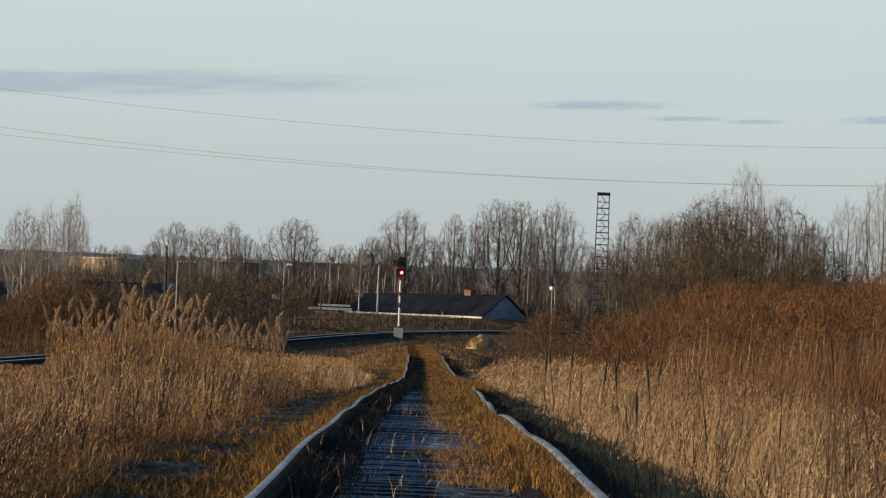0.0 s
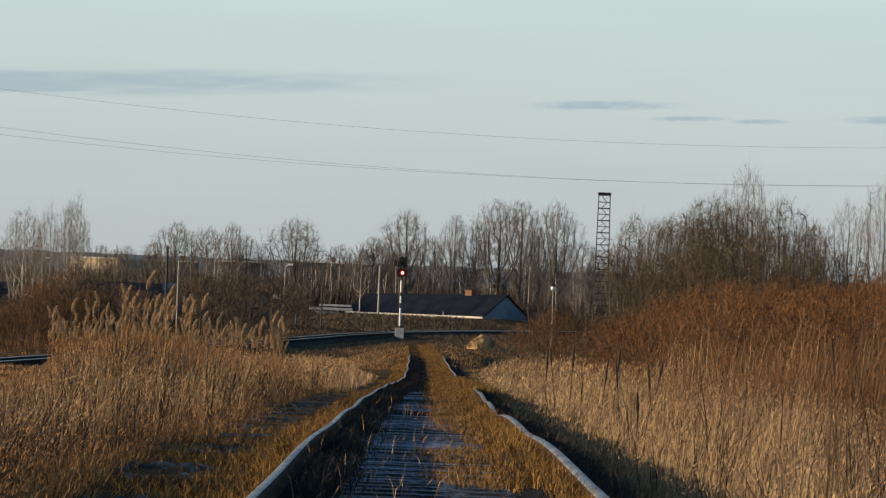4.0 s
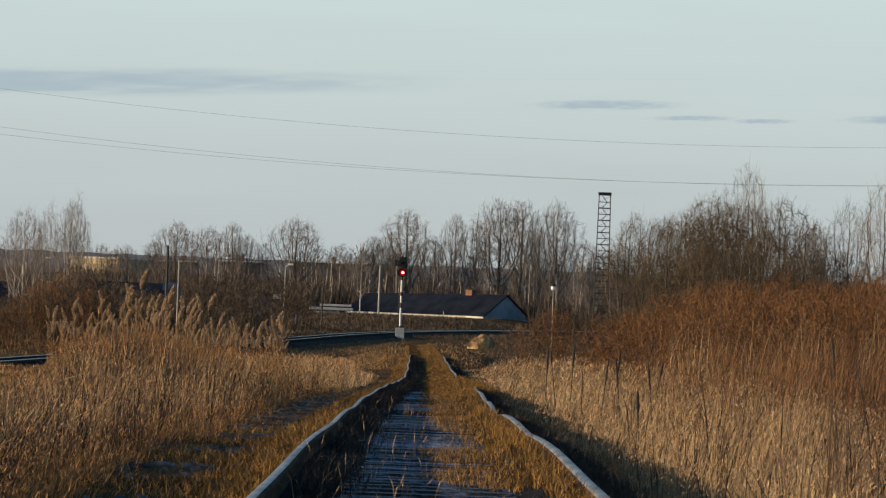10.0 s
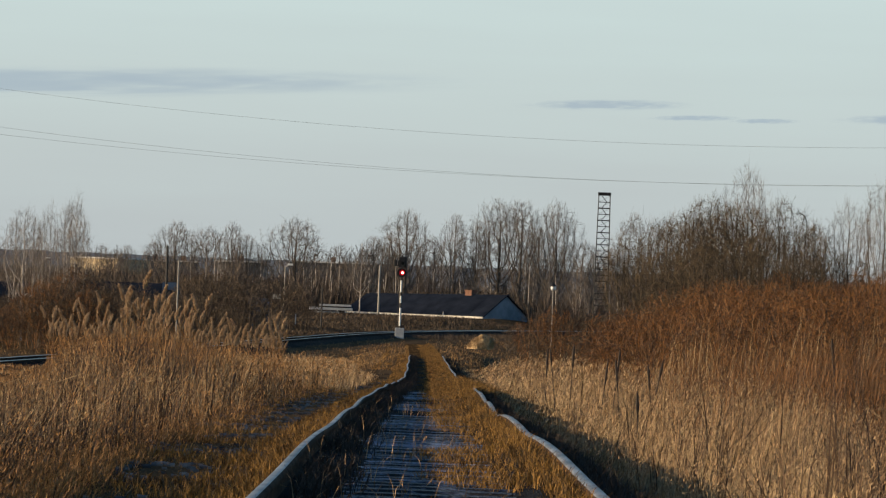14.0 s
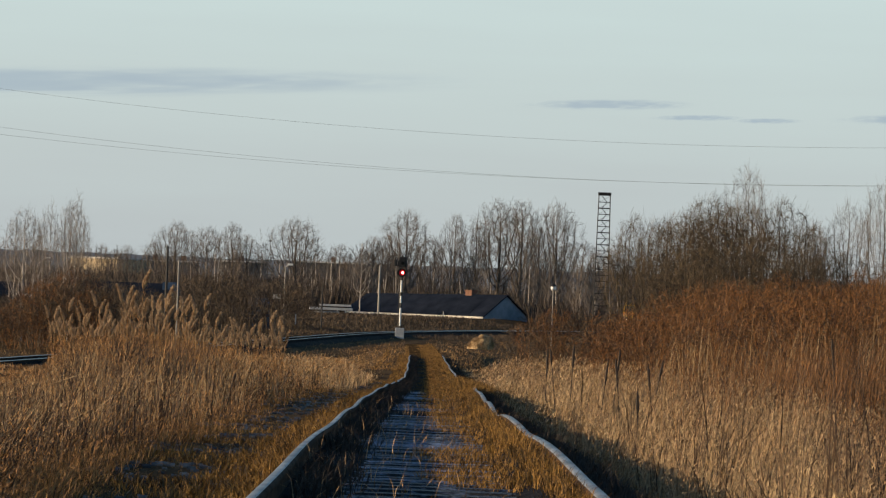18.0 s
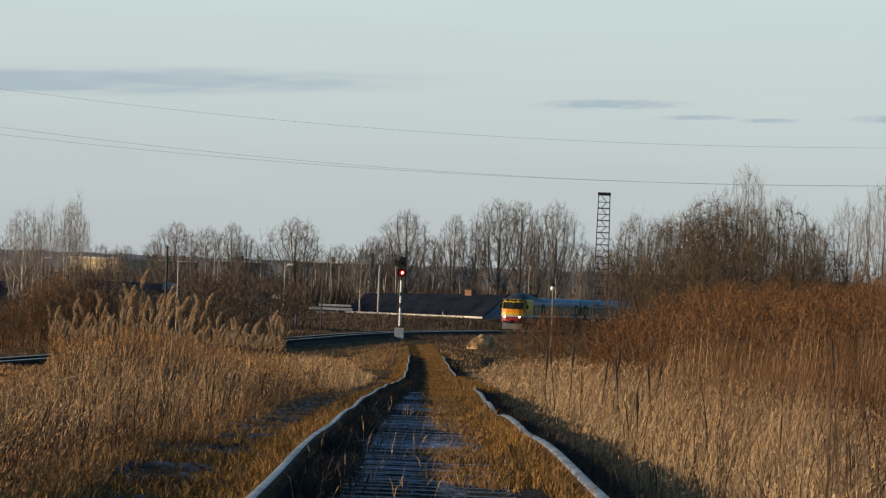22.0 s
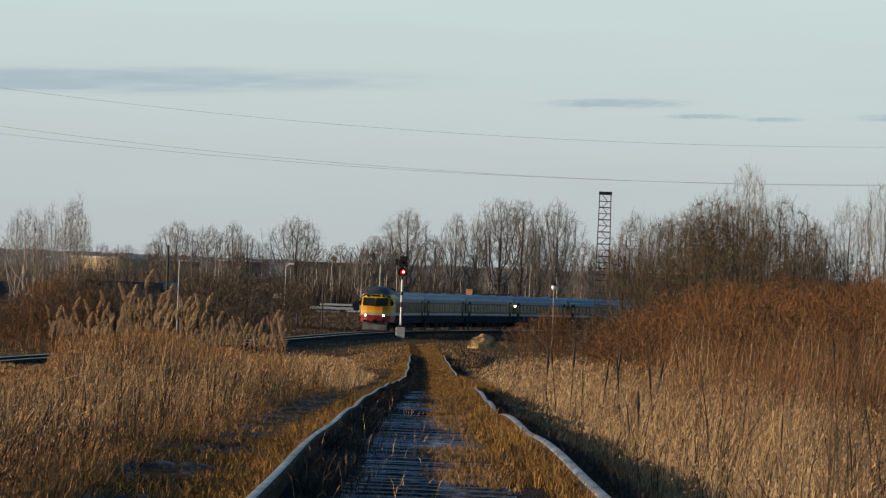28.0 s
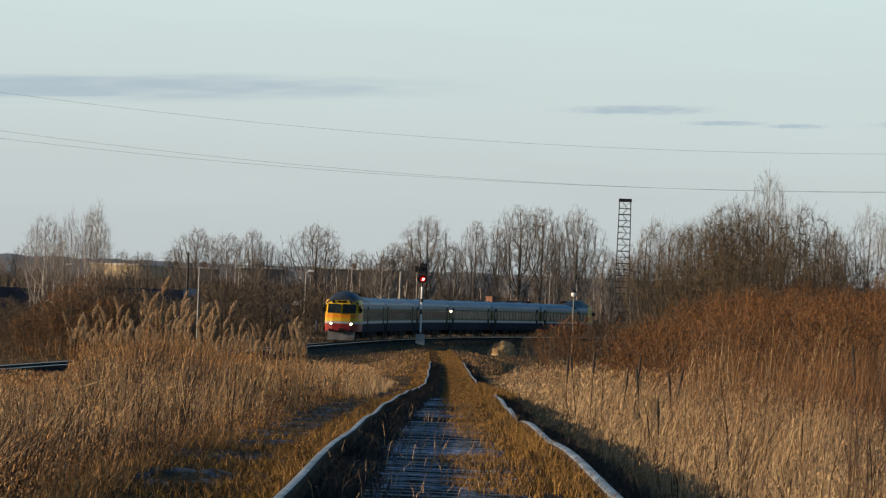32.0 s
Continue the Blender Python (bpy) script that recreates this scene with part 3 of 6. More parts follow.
    d2 = d[more] * 0.4 + rs.normal(0, 0.3, (len(more), 3)) * np.linalg.norm(d[more], axis=1)[:, None]
    thick = rest[rad[rest] > least * 1.6]
    thin = rest[rad[rest] <= least * 1.6]
    crown = join([tubes(p[par[thick]], p[thick], np.minimum(rad[par[thick]], rad[thick] * 1.4), rad[thick], 3), ribbons(p[par[thin]], p[thin], rad[thin] * 0.9, rs),
                  ribbons(start, start + d, np.full(len(fine), least * 0.7), rs), ribbons(s2, s2 + d2, np.full(len(more), least * 0.55), rs)])
    mesh_part("crown", fast_mesh("crown", *crown, twig), ob)
    tip = start + d
    return [ob, False, tip[:, 2].max(), np.percentile(np.hypot(tip[:, 0], tip[:, 1]), 97)]


def plant(kind, px, depth, y_top, half, rs, label=""):
    """Stands a kind at a direction and depth, its top and half-width given as directions too."""
    x, top = spot(px, y_top, depth)
    zz = float(ground_z(x, depth)) - 0.05
    sz_ = (top - zz) / kind[2]
    sw = min(max(1.2 * half / FOCAL * depth / kind[3], sz_ * 0.6), sz_ * 1.7)
    m = Matrix.Translation((x, depth, zz)) @ pose(0, 0, 0, 0, 0, rs.uniform(0, 360)) @ Matrix.Diagonal((sw, sw, sz_, 1))
    if not kind[1]:
        kind[1] = True
        kind[0].matrix_basis = m
        return kind[0]
    s = kind[0].scale
    return copy_thing(kind[0], m @ Matrix.Diagonal((1 / s.x, 1 / s.y, 1 / s.z, 1)))


TALL = [plant_kind("tree", "tree", s, 16, 3.6, 0.24, 1300, 0.18, 0.6, M_BARK, M_TWIG, "tall bare deciduous tree with a fine grey-brown crown", 0.015, step=0.34, twigs=(2, 0.9, 2), lift=0.3)
        for s in (11, 12, 13)]
ROUND = [plant_kind("tree", "tree", s, 13, 5.4, 0.3, 1500, 0.16, 0.55, M_BARK, M_TWIG, "bare round-crowned tree with spreading limbs", 0.015, step=0.34, twigs=(2, 0.85, 2), lift=0.22)
         for s in (21, 22)]
BIRCH = [plant_kind("birch_tree", "tree", s, 10, 1.7, 0.08, 1000, 0.22, 0.5, M_BIRCH, M_TWIG_PALE, "slim bare birch with pale bark and thin twigs", 0.007, step=0.22, twigs=(2, 0.5, 2), lift=0.35)
         for s in (31, 32)]
FAN = plant_kind("tree", "tree", 33, 9.5, 2.8, 0.1, 1200, 0.14, 0.6, M_WILLOW, M_TWIG_PALE, "bare fan-shaped willow tree with pale upright twigs", 0.0065, step=0.22, twigs=(2, 0.5, 2), lift=0.35)
WILLOW = [plant_kind("willow_bush", "bush", s, 7.0, 3.4, 0.075, 1500, 0.1, 0.58, M_WILLOW, M_TWIG_RED, "tall bare willow bush with many brown branching stems", 0.0085, 7, step=0.21, twigs=(3, 0.42, 2), lift=0.03)
          for s in (41, 42, 43)]
SCRUB = [plant_kind("scrub_bush", "bush", s, 3.4, 2.3, 0.04, 420, 0.1, 0.6, M_SCRUB, M_SCRUB, "low bare brown scrub bush", 0.013, 8, step=0.17, twigs=(1, 0.4, 2)) for s in (51, 52)]
RUSTY = [plant_kind("rusty_bush", "bush", s, 2.6, 1.5, 0.018, 620, 0.08, 0.62, M_OSIER, M_OSIER, "dense rust-brown bare bush", 0.0052, 10, step=0.1, twigs=(2, 0.2, 2), lift=0.12) for s in (71, 72, 73)]

rs = np.random.RandomState(5)
TREES = [  # kind, direction, depth, top, half-width
    (TALL[0], 722, 600, 368, 42), (TALL[1], 808, 620, 375, 25), (TALL[2], 845, 600, 388, 27), (TALL[0], 885, 600, 350, 46),
    (TALL[1], 925, 610, 352, 42), (ROUND[0], 988, 600, 350, 46), (TALL[2], 770, 640, 415, 40), (TALL[0], 1035, 660, 425, 50), (TALL[1], 1078, 665, 436, 42), (ROUND[0], 1110, 660, 432, 50),
    (TALL[1], 957, 640, 400, 37),
    (ROUND[1], 525, 600, 380, 56), (ROUND[0], 312, 610, 387, 42), (ROUND[1], 368, 620, 396, 44), (TALL[2], 412, 600, 391, 26),
    (TALL[1], 438, 620, 412, 26), (TALL[0], 604, 680, 430, 30), (TALL[1], 662, 680, 415, 27), (TALL[2], 690, 640, 410, 30),
    (BIRCH[0], 46, 330, 366, 42), (BIRCH[1], 92, 345, 354, 20), (BIRCH[0], 118, 335, 362, 22), (BIRCH[1], 138, 330, 338, 24), (BIRCH[0], 62, 338, 384, 26), (BIRCH[1], 30, 342, 374, 26), (BIRCH[1], 78, 332, 372, 22), (BIRCH[0], 128, 340, 352, 24), (BIRCH[1], 150, 336, 372, 18),
    (BIRCH[0], 640, 560, 440, 22), (BIRCH[1], 470, 620, 430, 24), (TALL[2], 205, 760, 440, 30), (TALL[0], 180, 780, 430, 24),
    (TALL[1], 225, 740, 432, 22), (TALL[2], 275, 680, 425, 27), (FAN, 1326, 215, 284, 48),
]
for k, px, dep, top, wd in TREES:
    plant(k, px, dep, top, wd, rs)
BUSHES = [
    (WILLOW[1], 1262, 200, 332, 70), (WILLOW[2], 1185, 205, 372, 66), (WILLOW[0], 1385, 190, 345, 70),
    (WILLOW[1], 1310, 195, 345, 85), (WILLOW[2], 1440, 215, 385, 50), (FAN, 1505, 195, 346, 50), (FAN, 1568, 188, 310, 52),
    (WILLOW[2], 1225, 195, 360, 60), (WILLOW[0], 1130, 215, 374, 46), (WILLOW[1], 1650, 190, 330, 80),
    (WILLOW[0], 1265, 225, 372, 90), (FAN, 1440, 205, 380, 40),
    (WILLOW[1], 1345, 175, 400, 85), (WILLOW[2], 1240, 172, 425, 85), (WILLOW[0], 1490, 175, 440, 70), (WILLOW[1], 1165, 180, 440, 62), (WILLOW[2], 1420, 172, 432, 66),
]
for k, px, dep, top, wd in BUSHES:
    plant(k, px, dep, top, wd, rs)
for n in range(64):
    px, dep = rs.uniform(-30, 560), rs.uniform(295, 470)
    if at(px, dep) > float(main_x(dep)) - 6:
        continue
    low = 530 if px < 70 or 140 < px < 330 else 490
    plant(SCRUB[n % 2], px, dep, rs.uniform(low - 25, low + 30), rs.uniform(40, 75), rs)
for px, dep, top in ((918, 252, 572), (940, 248, 560), (958, 245, 548), (980, 240, 538), (1000, 240, 545), (1030, 230, 552), (1055, 225, 556), (1078, 225, 552)):
    plant((SCRUB, RUSTY)[px % 4 == 0][int(px) // 2 % 2], px, dep, top, 36, rs)
# the rust-brown thicket: bush behind bush, lower towards the track
for n in range(46):
    dep = 62 + 108 * ((n * 0.618) % 1)
    px = 1060 + 580 * ((n * 0.7549) % 1)
    if at(px, dep) < 2.2 + 0.018 * dep:
        continue
    top = np.interp(px, (1040, 1100, 1200, 1300, 1400, 1568), (580, 538, 498, 480, 478, 464)) + (170 - dep) * 0.25 + rs.uniform(-14, 26)
    plant(RUSTY[n % 3], px, dep, top, rs.uniform(60, 90) * 100 / dep, rs)
for n in range(26):
    px = -25 + n * 14
    plant(RUSTY[n % 3] if n % 2 and px < 160 else SCRUB[n % 2], px, rs.uniform(292, 320), np.interp(px, (0, 60, 110, 150, 330), (535, 490, 475, 490, 512)) + rs.uniform(-12, 22), 50, rs)


def grow(rs, p, d, length, radius, level, top, out, up=0.25, wild=0.28, kids=(7, 6, 5, 4), spread=0.75, ratio=0.55):
    """Grows one limb in segments and its side shoots; out collects (p0, p1, r0, r1, level)."""
    steps = 5 if level < 2 else 3
    q, r = Vector(p), radius
    n_kids = kids[min(level, len(kids) - 1)]
    for s in range(steps):
        d = (d + Vector(rs.normal(0, wild / steps ** 0.5, 3)) * 0.5 + Vector((0, 0, up / steps))).normalized()
        e = q + d * (length / steps)
        r2 = radius * (1 - 0.8 * (s + 1) / steps)
        out.append((q, e, r, r2, level))
        if level < top:
            share = n_kids / steps
            m = int(share) + (rs.rand() < share % 1)
            if level == 0 and s == 0:
                m = 0
            for _ in range(m):
                axis = d.orthogonal().normalized()
                axis.rotate(Matrix.Rotation(rs.uniform(0, 2 * math.pi), 3, d))
                kd = (d + axis * math.tan(spread * rs.uniform(0.6, 1.2))).normalized()
                kl = length * ratio * rs.uniform(0.6, 1.15) * (1 - 0.35 * s / steps)
                grow(rs, q.lerp(e, rs.rand()), kd, kl, r * 0.6, level + 1, top, out, up, wild, kids, spread, ratio)
        q, r = e, r2


def far_wood(name, seed, bands, material, label):
    """A joined wood of thin bare trees, seen only from far off."""
    rs = np.random.RandomState(seed)
    pieces = []
    protos = []
    for s in (61, 62, 63):
        out = []
        grow(np.random.RandomState(s), (0, 0, 0), Vector((0, 0, 1)), 10, 0.13, 0, 2, out, 0.25, 0.3, (16, 8, 4), 0.75, 0.38)
        protos.append([np.array([tuple(o[i]) for o in out]) for i in (0, 1)] + [np.array([max(o[2], 0.03) for o in out])])
    for count, x0, x1, d0, d1, h0, h1 in bands:
        for _ in range(count):
            dep, px = rs.uniform(d0, d1), rs.uniform(x0, x1)
            x, h, a = at(px, dep), rs.uniform(h0, h1) / 10, rs.uniform(0, 6.28)
            p0, p1, r = protos[rs.randint(3)]
            rot = np.array([[math.cos(a), -math.sin(a), 0], [math.sin(a), math.cos(a), 0], [0, 0, 1]]) * h
            o = np.array([x, dep, float(ground_z(x, dep)) - 0.2])
            a0, a1 = p0 @ rot.T + o, p1 @ rot.T + o
            w = np.zeros_like(a0)
            w[:, 0] = r * (0.6 + 0.4 * h)
            w[:, 1] = rs.uniform(-0.3, 0.3) * r
            vv = np.stack([a0 - w, a0 + w, a1 + w * 0.6, a1 - w * 0.6], 1).reshape(-1, 3)
            idx = (np.arange(len(a0)) * 4)[:, None, None] + np.array([[0, 1, 2], [0, 2, 3]])[None]
            pieces.append((vv, idx.reshape(-1, 3)))
    v, t = join(pieces)
    tagged(new(name, fast_mesh(name, v, t, material)), label, "woods", kind="stuff")


far_wood("far_woods", 7, [(130, -40, 1150, 620, 760, 5.0, 8.0), (110, 560, 1150, 585, 640, 5.5, 9.0), (40, 1080, 1620, 500, 640, 5, 9)], M_WOODS_HAZED,
         "distant leafless wood of thin brown trees")

# pale birch stems among the far wood
rs = np.random.RandomState(31)
sx_ = rs.uniform(330, 1130, 90)
sd_ = rs.uniform(590, 650, 90)
b0 = np.stack([at(sx_, sd_), sd_, np.full(90, -0.8)], 1)
b1 = b0 + np.stack([rs.normal(0, 0.4, 90), 0 * sx_, rs.uniform(5, 9.5, 90)], 1)
tagged(new("far_birch_stems", fast_mesh("far_birch_stems", *tubes(b0, b1, np.full(90, 0.085), np.full(90, 0.03), 5), M_BIRCH)), "pale birch stems in the far wood", "woods", kind="stuff")

# far forested ridge on the horizon; distance haze is painted into its blue-grey
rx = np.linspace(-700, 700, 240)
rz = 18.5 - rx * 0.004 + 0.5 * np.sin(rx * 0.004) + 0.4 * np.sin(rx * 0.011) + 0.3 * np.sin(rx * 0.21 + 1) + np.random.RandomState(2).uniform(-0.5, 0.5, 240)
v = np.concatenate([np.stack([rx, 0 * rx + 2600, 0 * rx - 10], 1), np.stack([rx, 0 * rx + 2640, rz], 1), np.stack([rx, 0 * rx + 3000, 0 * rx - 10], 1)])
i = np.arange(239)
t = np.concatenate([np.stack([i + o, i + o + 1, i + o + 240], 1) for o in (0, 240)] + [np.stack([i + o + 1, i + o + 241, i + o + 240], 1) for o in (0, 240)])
tagged(new("backdrop_ridge", fast_mesh("backdrop_ridge", v, t, M_RIDGE_HAZED)), "forest ridge on the horizon, blue-grey with painted haze", "ridge", kind="structure")


# ---- grass and reeds ----
def scatter(rs, n, x0, x1, d0, d1):
    """Points spread evenly over the view from depth d0 to d1, between two sides given as functions of depth."""
    d = d0 * (d1 / d0) ** rs.uniform(0, 1, n)
    a, b = x0(d), x1(d)
    x = a + (b - a) * rs.uniform(0, 1, n)
    return x, d


def edge(px):
    return lambda d: (px - 784) / FOCAL * d


def off(dx):
    return lambda d: smooth(d, SPUR_Y, SPUR_X) + dx


def tufts(rs, n, per, x0, x1, d0, d1, spread):
    """Like scatter, but in tufts. Also returns each blade's lean away from its tuft's middle, and the tuft's vigour."""
    cx, cd = scatter(rs, n // per, x0, x1, d0, d1)
    k = np.repeat(np.arange(len(cx)), per)
    o = rs.normal(0, spread, (len(k), 2)) * (0.6 + 0.8 * rs.rand(len(cx)))[k][:, None]
    lean = o / spread * 0.22 + (rs.normal(0, 0.12, (len(cx), 2)))[k]
    patch = 1 + 0.34 * wob(cx, cd * 0.3, 1.9, 5) + 0.2 * wob(cx, cd * 0.4, 4.3, 1)
    return cx[k] + o[:, 0], cd[k] + o[:, 1] * 2.0, lean, (rs.uniform(0.45, 1.15, len(cx)) * np.clip(patch, 0.35, 1.35))[k]


def grass(name, rs, x, d, h, w, material, label, tilt=0.3, wind=(0.1, 0.0), droop=0.35, sink=0.008, lean=None, least=0.8):
    z = top_z(x, d) - sink
    lean = (0 if lean is None else lean) + rs.normal(0, tilt, (len(x), 2)) + np.array(wind)
    width = np.maximum(w, least * d / FOCAL)
    v, t = blades(np.stack([x, d, z], 1), h, width, lean, rs, droop)
    return tagged(new(name, fast_mesh(name, v, t, material)), label, "grass", kind="stuff")


# brown brush in front of the far buildings
rs = np.random.RandomState(76)
x, d = scatter(rs, 46000, edge(-60), edge(1150), 560, 790)
q = x / d * FOCAL + 784
keep = (x < main_x(d) - 7) & ~((q > 585) & (q < 940) & (d < 585)) & ~(((q < 62) | ((q > 140) & (q < 330))) & (d < 560))
x, d, q = x[keep], d[keep], q[keep]
h = rs.uniform(0.3, 1.0, len(x)) ** 0.7 * np.interp(d, (560, 600, 790), (5.5, 7.0, 11.3)) * (1 + 0.15 * wob(x, d, 0.12, 2)) * np.interp(q, (600, 700, 1000, 1100), (1, 0.72, 0.72, 0.6))
room = pz(487 + 5 * wob(x, d, 0.09, 4), d) - ground_z(x, d)
h = np.minimum(h, room * rs.uniform(0.6, 1.0, len(x)))
grass("far_brush", rs, x, d, h, rs.uniform(0.07, 0.16, len(x)), M_BRUSH, "dense brown leafless brush behind the line", 0.32, (0, 0), 0.2)

LEFT_TOP = lvl((-80, 40, 85, 110, 150, 240, 330, 400, 480, 560, 640, 700), (652, 650, 640, 604, 572, 560, 572, 584, 594, 606, 640, 672))
RIGHT_TOP = lvl((800, 850, 900, 1000, 1100, 1200, 1300, 1400, 1568), (690, 650, 612, 600, 605, 610, 605, 600, 590))
PALE_TOP = lvl((800, 850, 900, 1000, 1100, 1200, 1300, 1400, 1480, 1568), (690, 650, 618, 616, 628, 634, 640, 660, 680, 700))
THICKET_TOP = lvl((900, 1000, 1100, 1200, 1300, 1400, 1568), (605, 572, 548, 526, 506, 492, 470))


def capped(rs, x, d, h, line, least=0.35):
    """Keeps stalks under a sky line given as directions; those too tall are cut down unevenly."""
    q = x / d * FOCAL + 784
    room = pz(np.interp(q, line[0], line[1]) + 14 * wob(q, d, 0.06, 3) + 8, d) - ground_z(x, d)
    return np.where(h > room, np.maximum(room, 0.04) * rs.uniform(least, 1.0, len(x)) ** 0.6, h)


rs = np.random.RandomState(77)
# right bank: tall pale grass in tufts that lean with the wind
x, d, ln, vig = tufts(rs, 36000, 12, off(1.3), edge(1640), 17, 190, 0.07)
dx = x - smooth(d, SPUR_Y, SPUR_X)
h = (0.2 + 0.5 * np.clip((dx - 1.3) / 1.5, 0, 1)) * rs.uniform(0.5, 1.2, len(x)) * vig * np.clip(1.2 - d / 400, 0.6, 1.2)
h = capped(rs, x, d, h, PALE_TOP)
grass("tall_dry_grass", rs, x, d, h, rs.uniform(0.003, 0.006, len(x)), M_STRAW, "tall pale straw-coloured dry grass on the bank", 0.38, (0.3, 0), lean=ln, least=0.65)
x, d, ln, vig = tufts(rs, 19000, 16, off(1.5), edge(1480), 17, 120, 0.09)
h = rs.uniform(0.3, 0.8, len(x)) * vig * np.clip((x - smooth(d, SPUR_Y, SPUR_X)) / 2.2, 0.45, 1)
h = capped(rs, x, d, h, PALE_TOP)
grass("pale_stems", rs, x, d, h, rs.uniform(0.002, 0.004, len(x)), M_STRAW_PALE, "thin pale flowering stems above the dry grass", 0.15, (0.3, 0), lean=ln, least=0.55)
# seed heads and broken bits through the grass, upright more often than not
for name, n, a, b, line, stuff in (("bank_seed_heads", 46000, off(1.3), edge(1640), PALE_TOP, M_STRAW), ("bank_chaff", 34000, off(1.4), edge(1560), PALE_TOP, M_STRAW_PALE),
                                   ("bank_rust_bits", 24000, off(2.6), edge(1640), RIGHT_TOP, M_OSIER), ("verge_seed_heads", 34000, edge(-70), off(-1.9), LEFT_TOP, M_REED), ("verge_chaff", 9000, edge(-70), off(-2.2), LEFT_TOP, M_STRAW_PALE)):
    x, d, ln, vig = tufts(rs, n, 10, a, b, 17, 180, 0.08)
    room = capped(rs, x, d, 0.8 * vig, line) * np.clip(np.abs(x - smooth(d, SPUR_Y, SPUR_X)) / 2.6, 0.3, 1)
    v, t = blades(np.stack([x, d, ground_z(x, d) + room * rs.uniform(0, 1, len(x)) ** 0.8 * 0.95], 1), rs.uniform(0.02, 0.055, len(x)) * np.clip(d / 40, 0.6, 2.2),
                  np.maximum(rs.uniform(0.003, 0.006, len(x)), 1.05 * d / FOCAL), rs.normal(0, 0.9, (len(x), 2)) + np.array([0.3, 0]), rs, 0.3)
    tagged(new(name, fast_mesh(name, v, t, stuff)), "dry seed heads and broken bits in the grass", "grass", kind="stuff")
x, d = scatter(rs, 9000, off(1.28), off(2.1), 17, 120)
grass("ditch_edge_grass", rs, x, d, rs.uniform(0.08, 0.26, len(x)), rs.uniform(0.005, 0.01, len(x)), M_MOSS, "golden grass along the edge of the ditch", 0.6)
# left verge
x, d, ln, vig = tufts(rs, 40000, 11, edge(-70), off(-1.9), 17, 210, 0.08)
dx = -(x - smooth(d, SPUR_Y, SPUR_X))
h = (0.12 + 0.55 * np.clip((dx - 1.6) / 2.2, 0, 1)) * rs.uniform(0.4, 1.2, len(x)) * vig
h = capped(rs, x, d, h, LEFT_TOP)
grass("verge_grass", rs, x, d, h, rs.uniform(0.003, 0.006, len(x)), M_REED, "matted brown and straw-coloured grass on the verge", 0.38, (0.12, 0), lean=ln, least=0.65)
x, d = scatter(rs, 6000, edge(-70), off(-2.3), 20, 150)
h = capped(rs, x, d, rs.uniform(0.4, 0.9, len(x)) * np.clip(-(x - smooth(d, SPUR_Y, SPUR_X)) / 3.2, 0.4, 1), LEFT_TOP)
grass("verge_stems", rs, x, d, h, rs.uniform(0.003, 0.006, len(x)),
      M_STRAW_PALE, "thin pale stems above the verge", 0.3, (0.1, 0))
# low tufts on the dirt path, and over the sleeper ends
x, d = scatter(rs, 56000, off(-2.2), off(-0.86), 16, 300)
dxl = -(x - smooth(d, SPUR_Y, SPUR_X))
bare = 0.22 + 0.6 * np.clip((d - 34) / 12, 0, 1) * (dxl < 1.95)
keep = (wob(x, d, 1.3, 2) + rs.normal(0, 0.3, len(x)) > bare) | (dxl < np.interp(d, (34, 46), (1.15, 1.02)))
x, d = x[keep], d[keep]
grass("path_grass", rs, x, d, rs.uniform(0.03, 0.13, len(x)), rs.uniform(0.004, 0.008, len(x)), M_MOSS, "low golden tufts on the dirt path beside the track", 0.6)
# grass over the sleeper ends; right-hand blades coloured dark for the ditch's shade
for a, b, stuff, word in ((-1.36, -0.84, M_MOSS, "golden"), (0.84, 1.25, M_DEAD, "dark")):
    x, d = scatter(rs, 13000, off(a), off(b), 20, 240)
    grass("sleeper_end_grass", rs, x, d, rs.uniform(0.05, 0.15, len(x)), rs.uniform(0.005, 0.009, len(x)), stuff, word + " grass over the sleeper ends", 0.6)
# golden grass between the rails, mostly by the right-hand rail
x, d = scatter(rs, 105000, off(-0.72), off(0.74), 16, 320)
dx = x - smooth(d, SPUR_Y, SPUR_X)
edge_in = np.interp(d, (16, 20.6, 21.6, 25.2, 26.5, 28, 32, 35.5, 37, 42, 44, 60, 80, 120, 320), (-0.1, 0.05, 0.6, 0.58, 0.2, 0.02, -0.02, 0.04, 0.34, 0.34, 0.12, 0.04, -0.08, -0.12, -0.1))
keep = dx - edge_in + 0.16 * wob(x, d, 1.1, 4) + rs.normal(0, 0.07, len(x)) > 0
keep |= (dx > 0.6) & (rs.rand(len(x)) < 0.8)
keep |= rs.rand(len(x)) < 0.008
x, d, dx = x[keep], d[keep], dx[keep]
tall = np.where(dx > 0.55, 1.9, 1.0) * np.where(dx < -0.3, 1.4, 1.0)
grass("golden_grass", rs, x, d, rs.uniform(0.03, 0.085, len(x)) * tall, rs.uniform(0.004, 0.007, len(x)), M_MOSS, "golden moss-like grass between the rails", 0.5)
# tufts that hide the right-hand rail where the spur drops
x, d = scatter(rs, 5200, off(0.5), off(1.15), 80, 128)
grass("rail_tuft", rs, x, d, rs.uniform(0.12, 0.32, len(x)), rs.uniform(0.005, 0.008, len(x)), M_MOSS, "tuft of golden grass grown over the rail", 0.5)
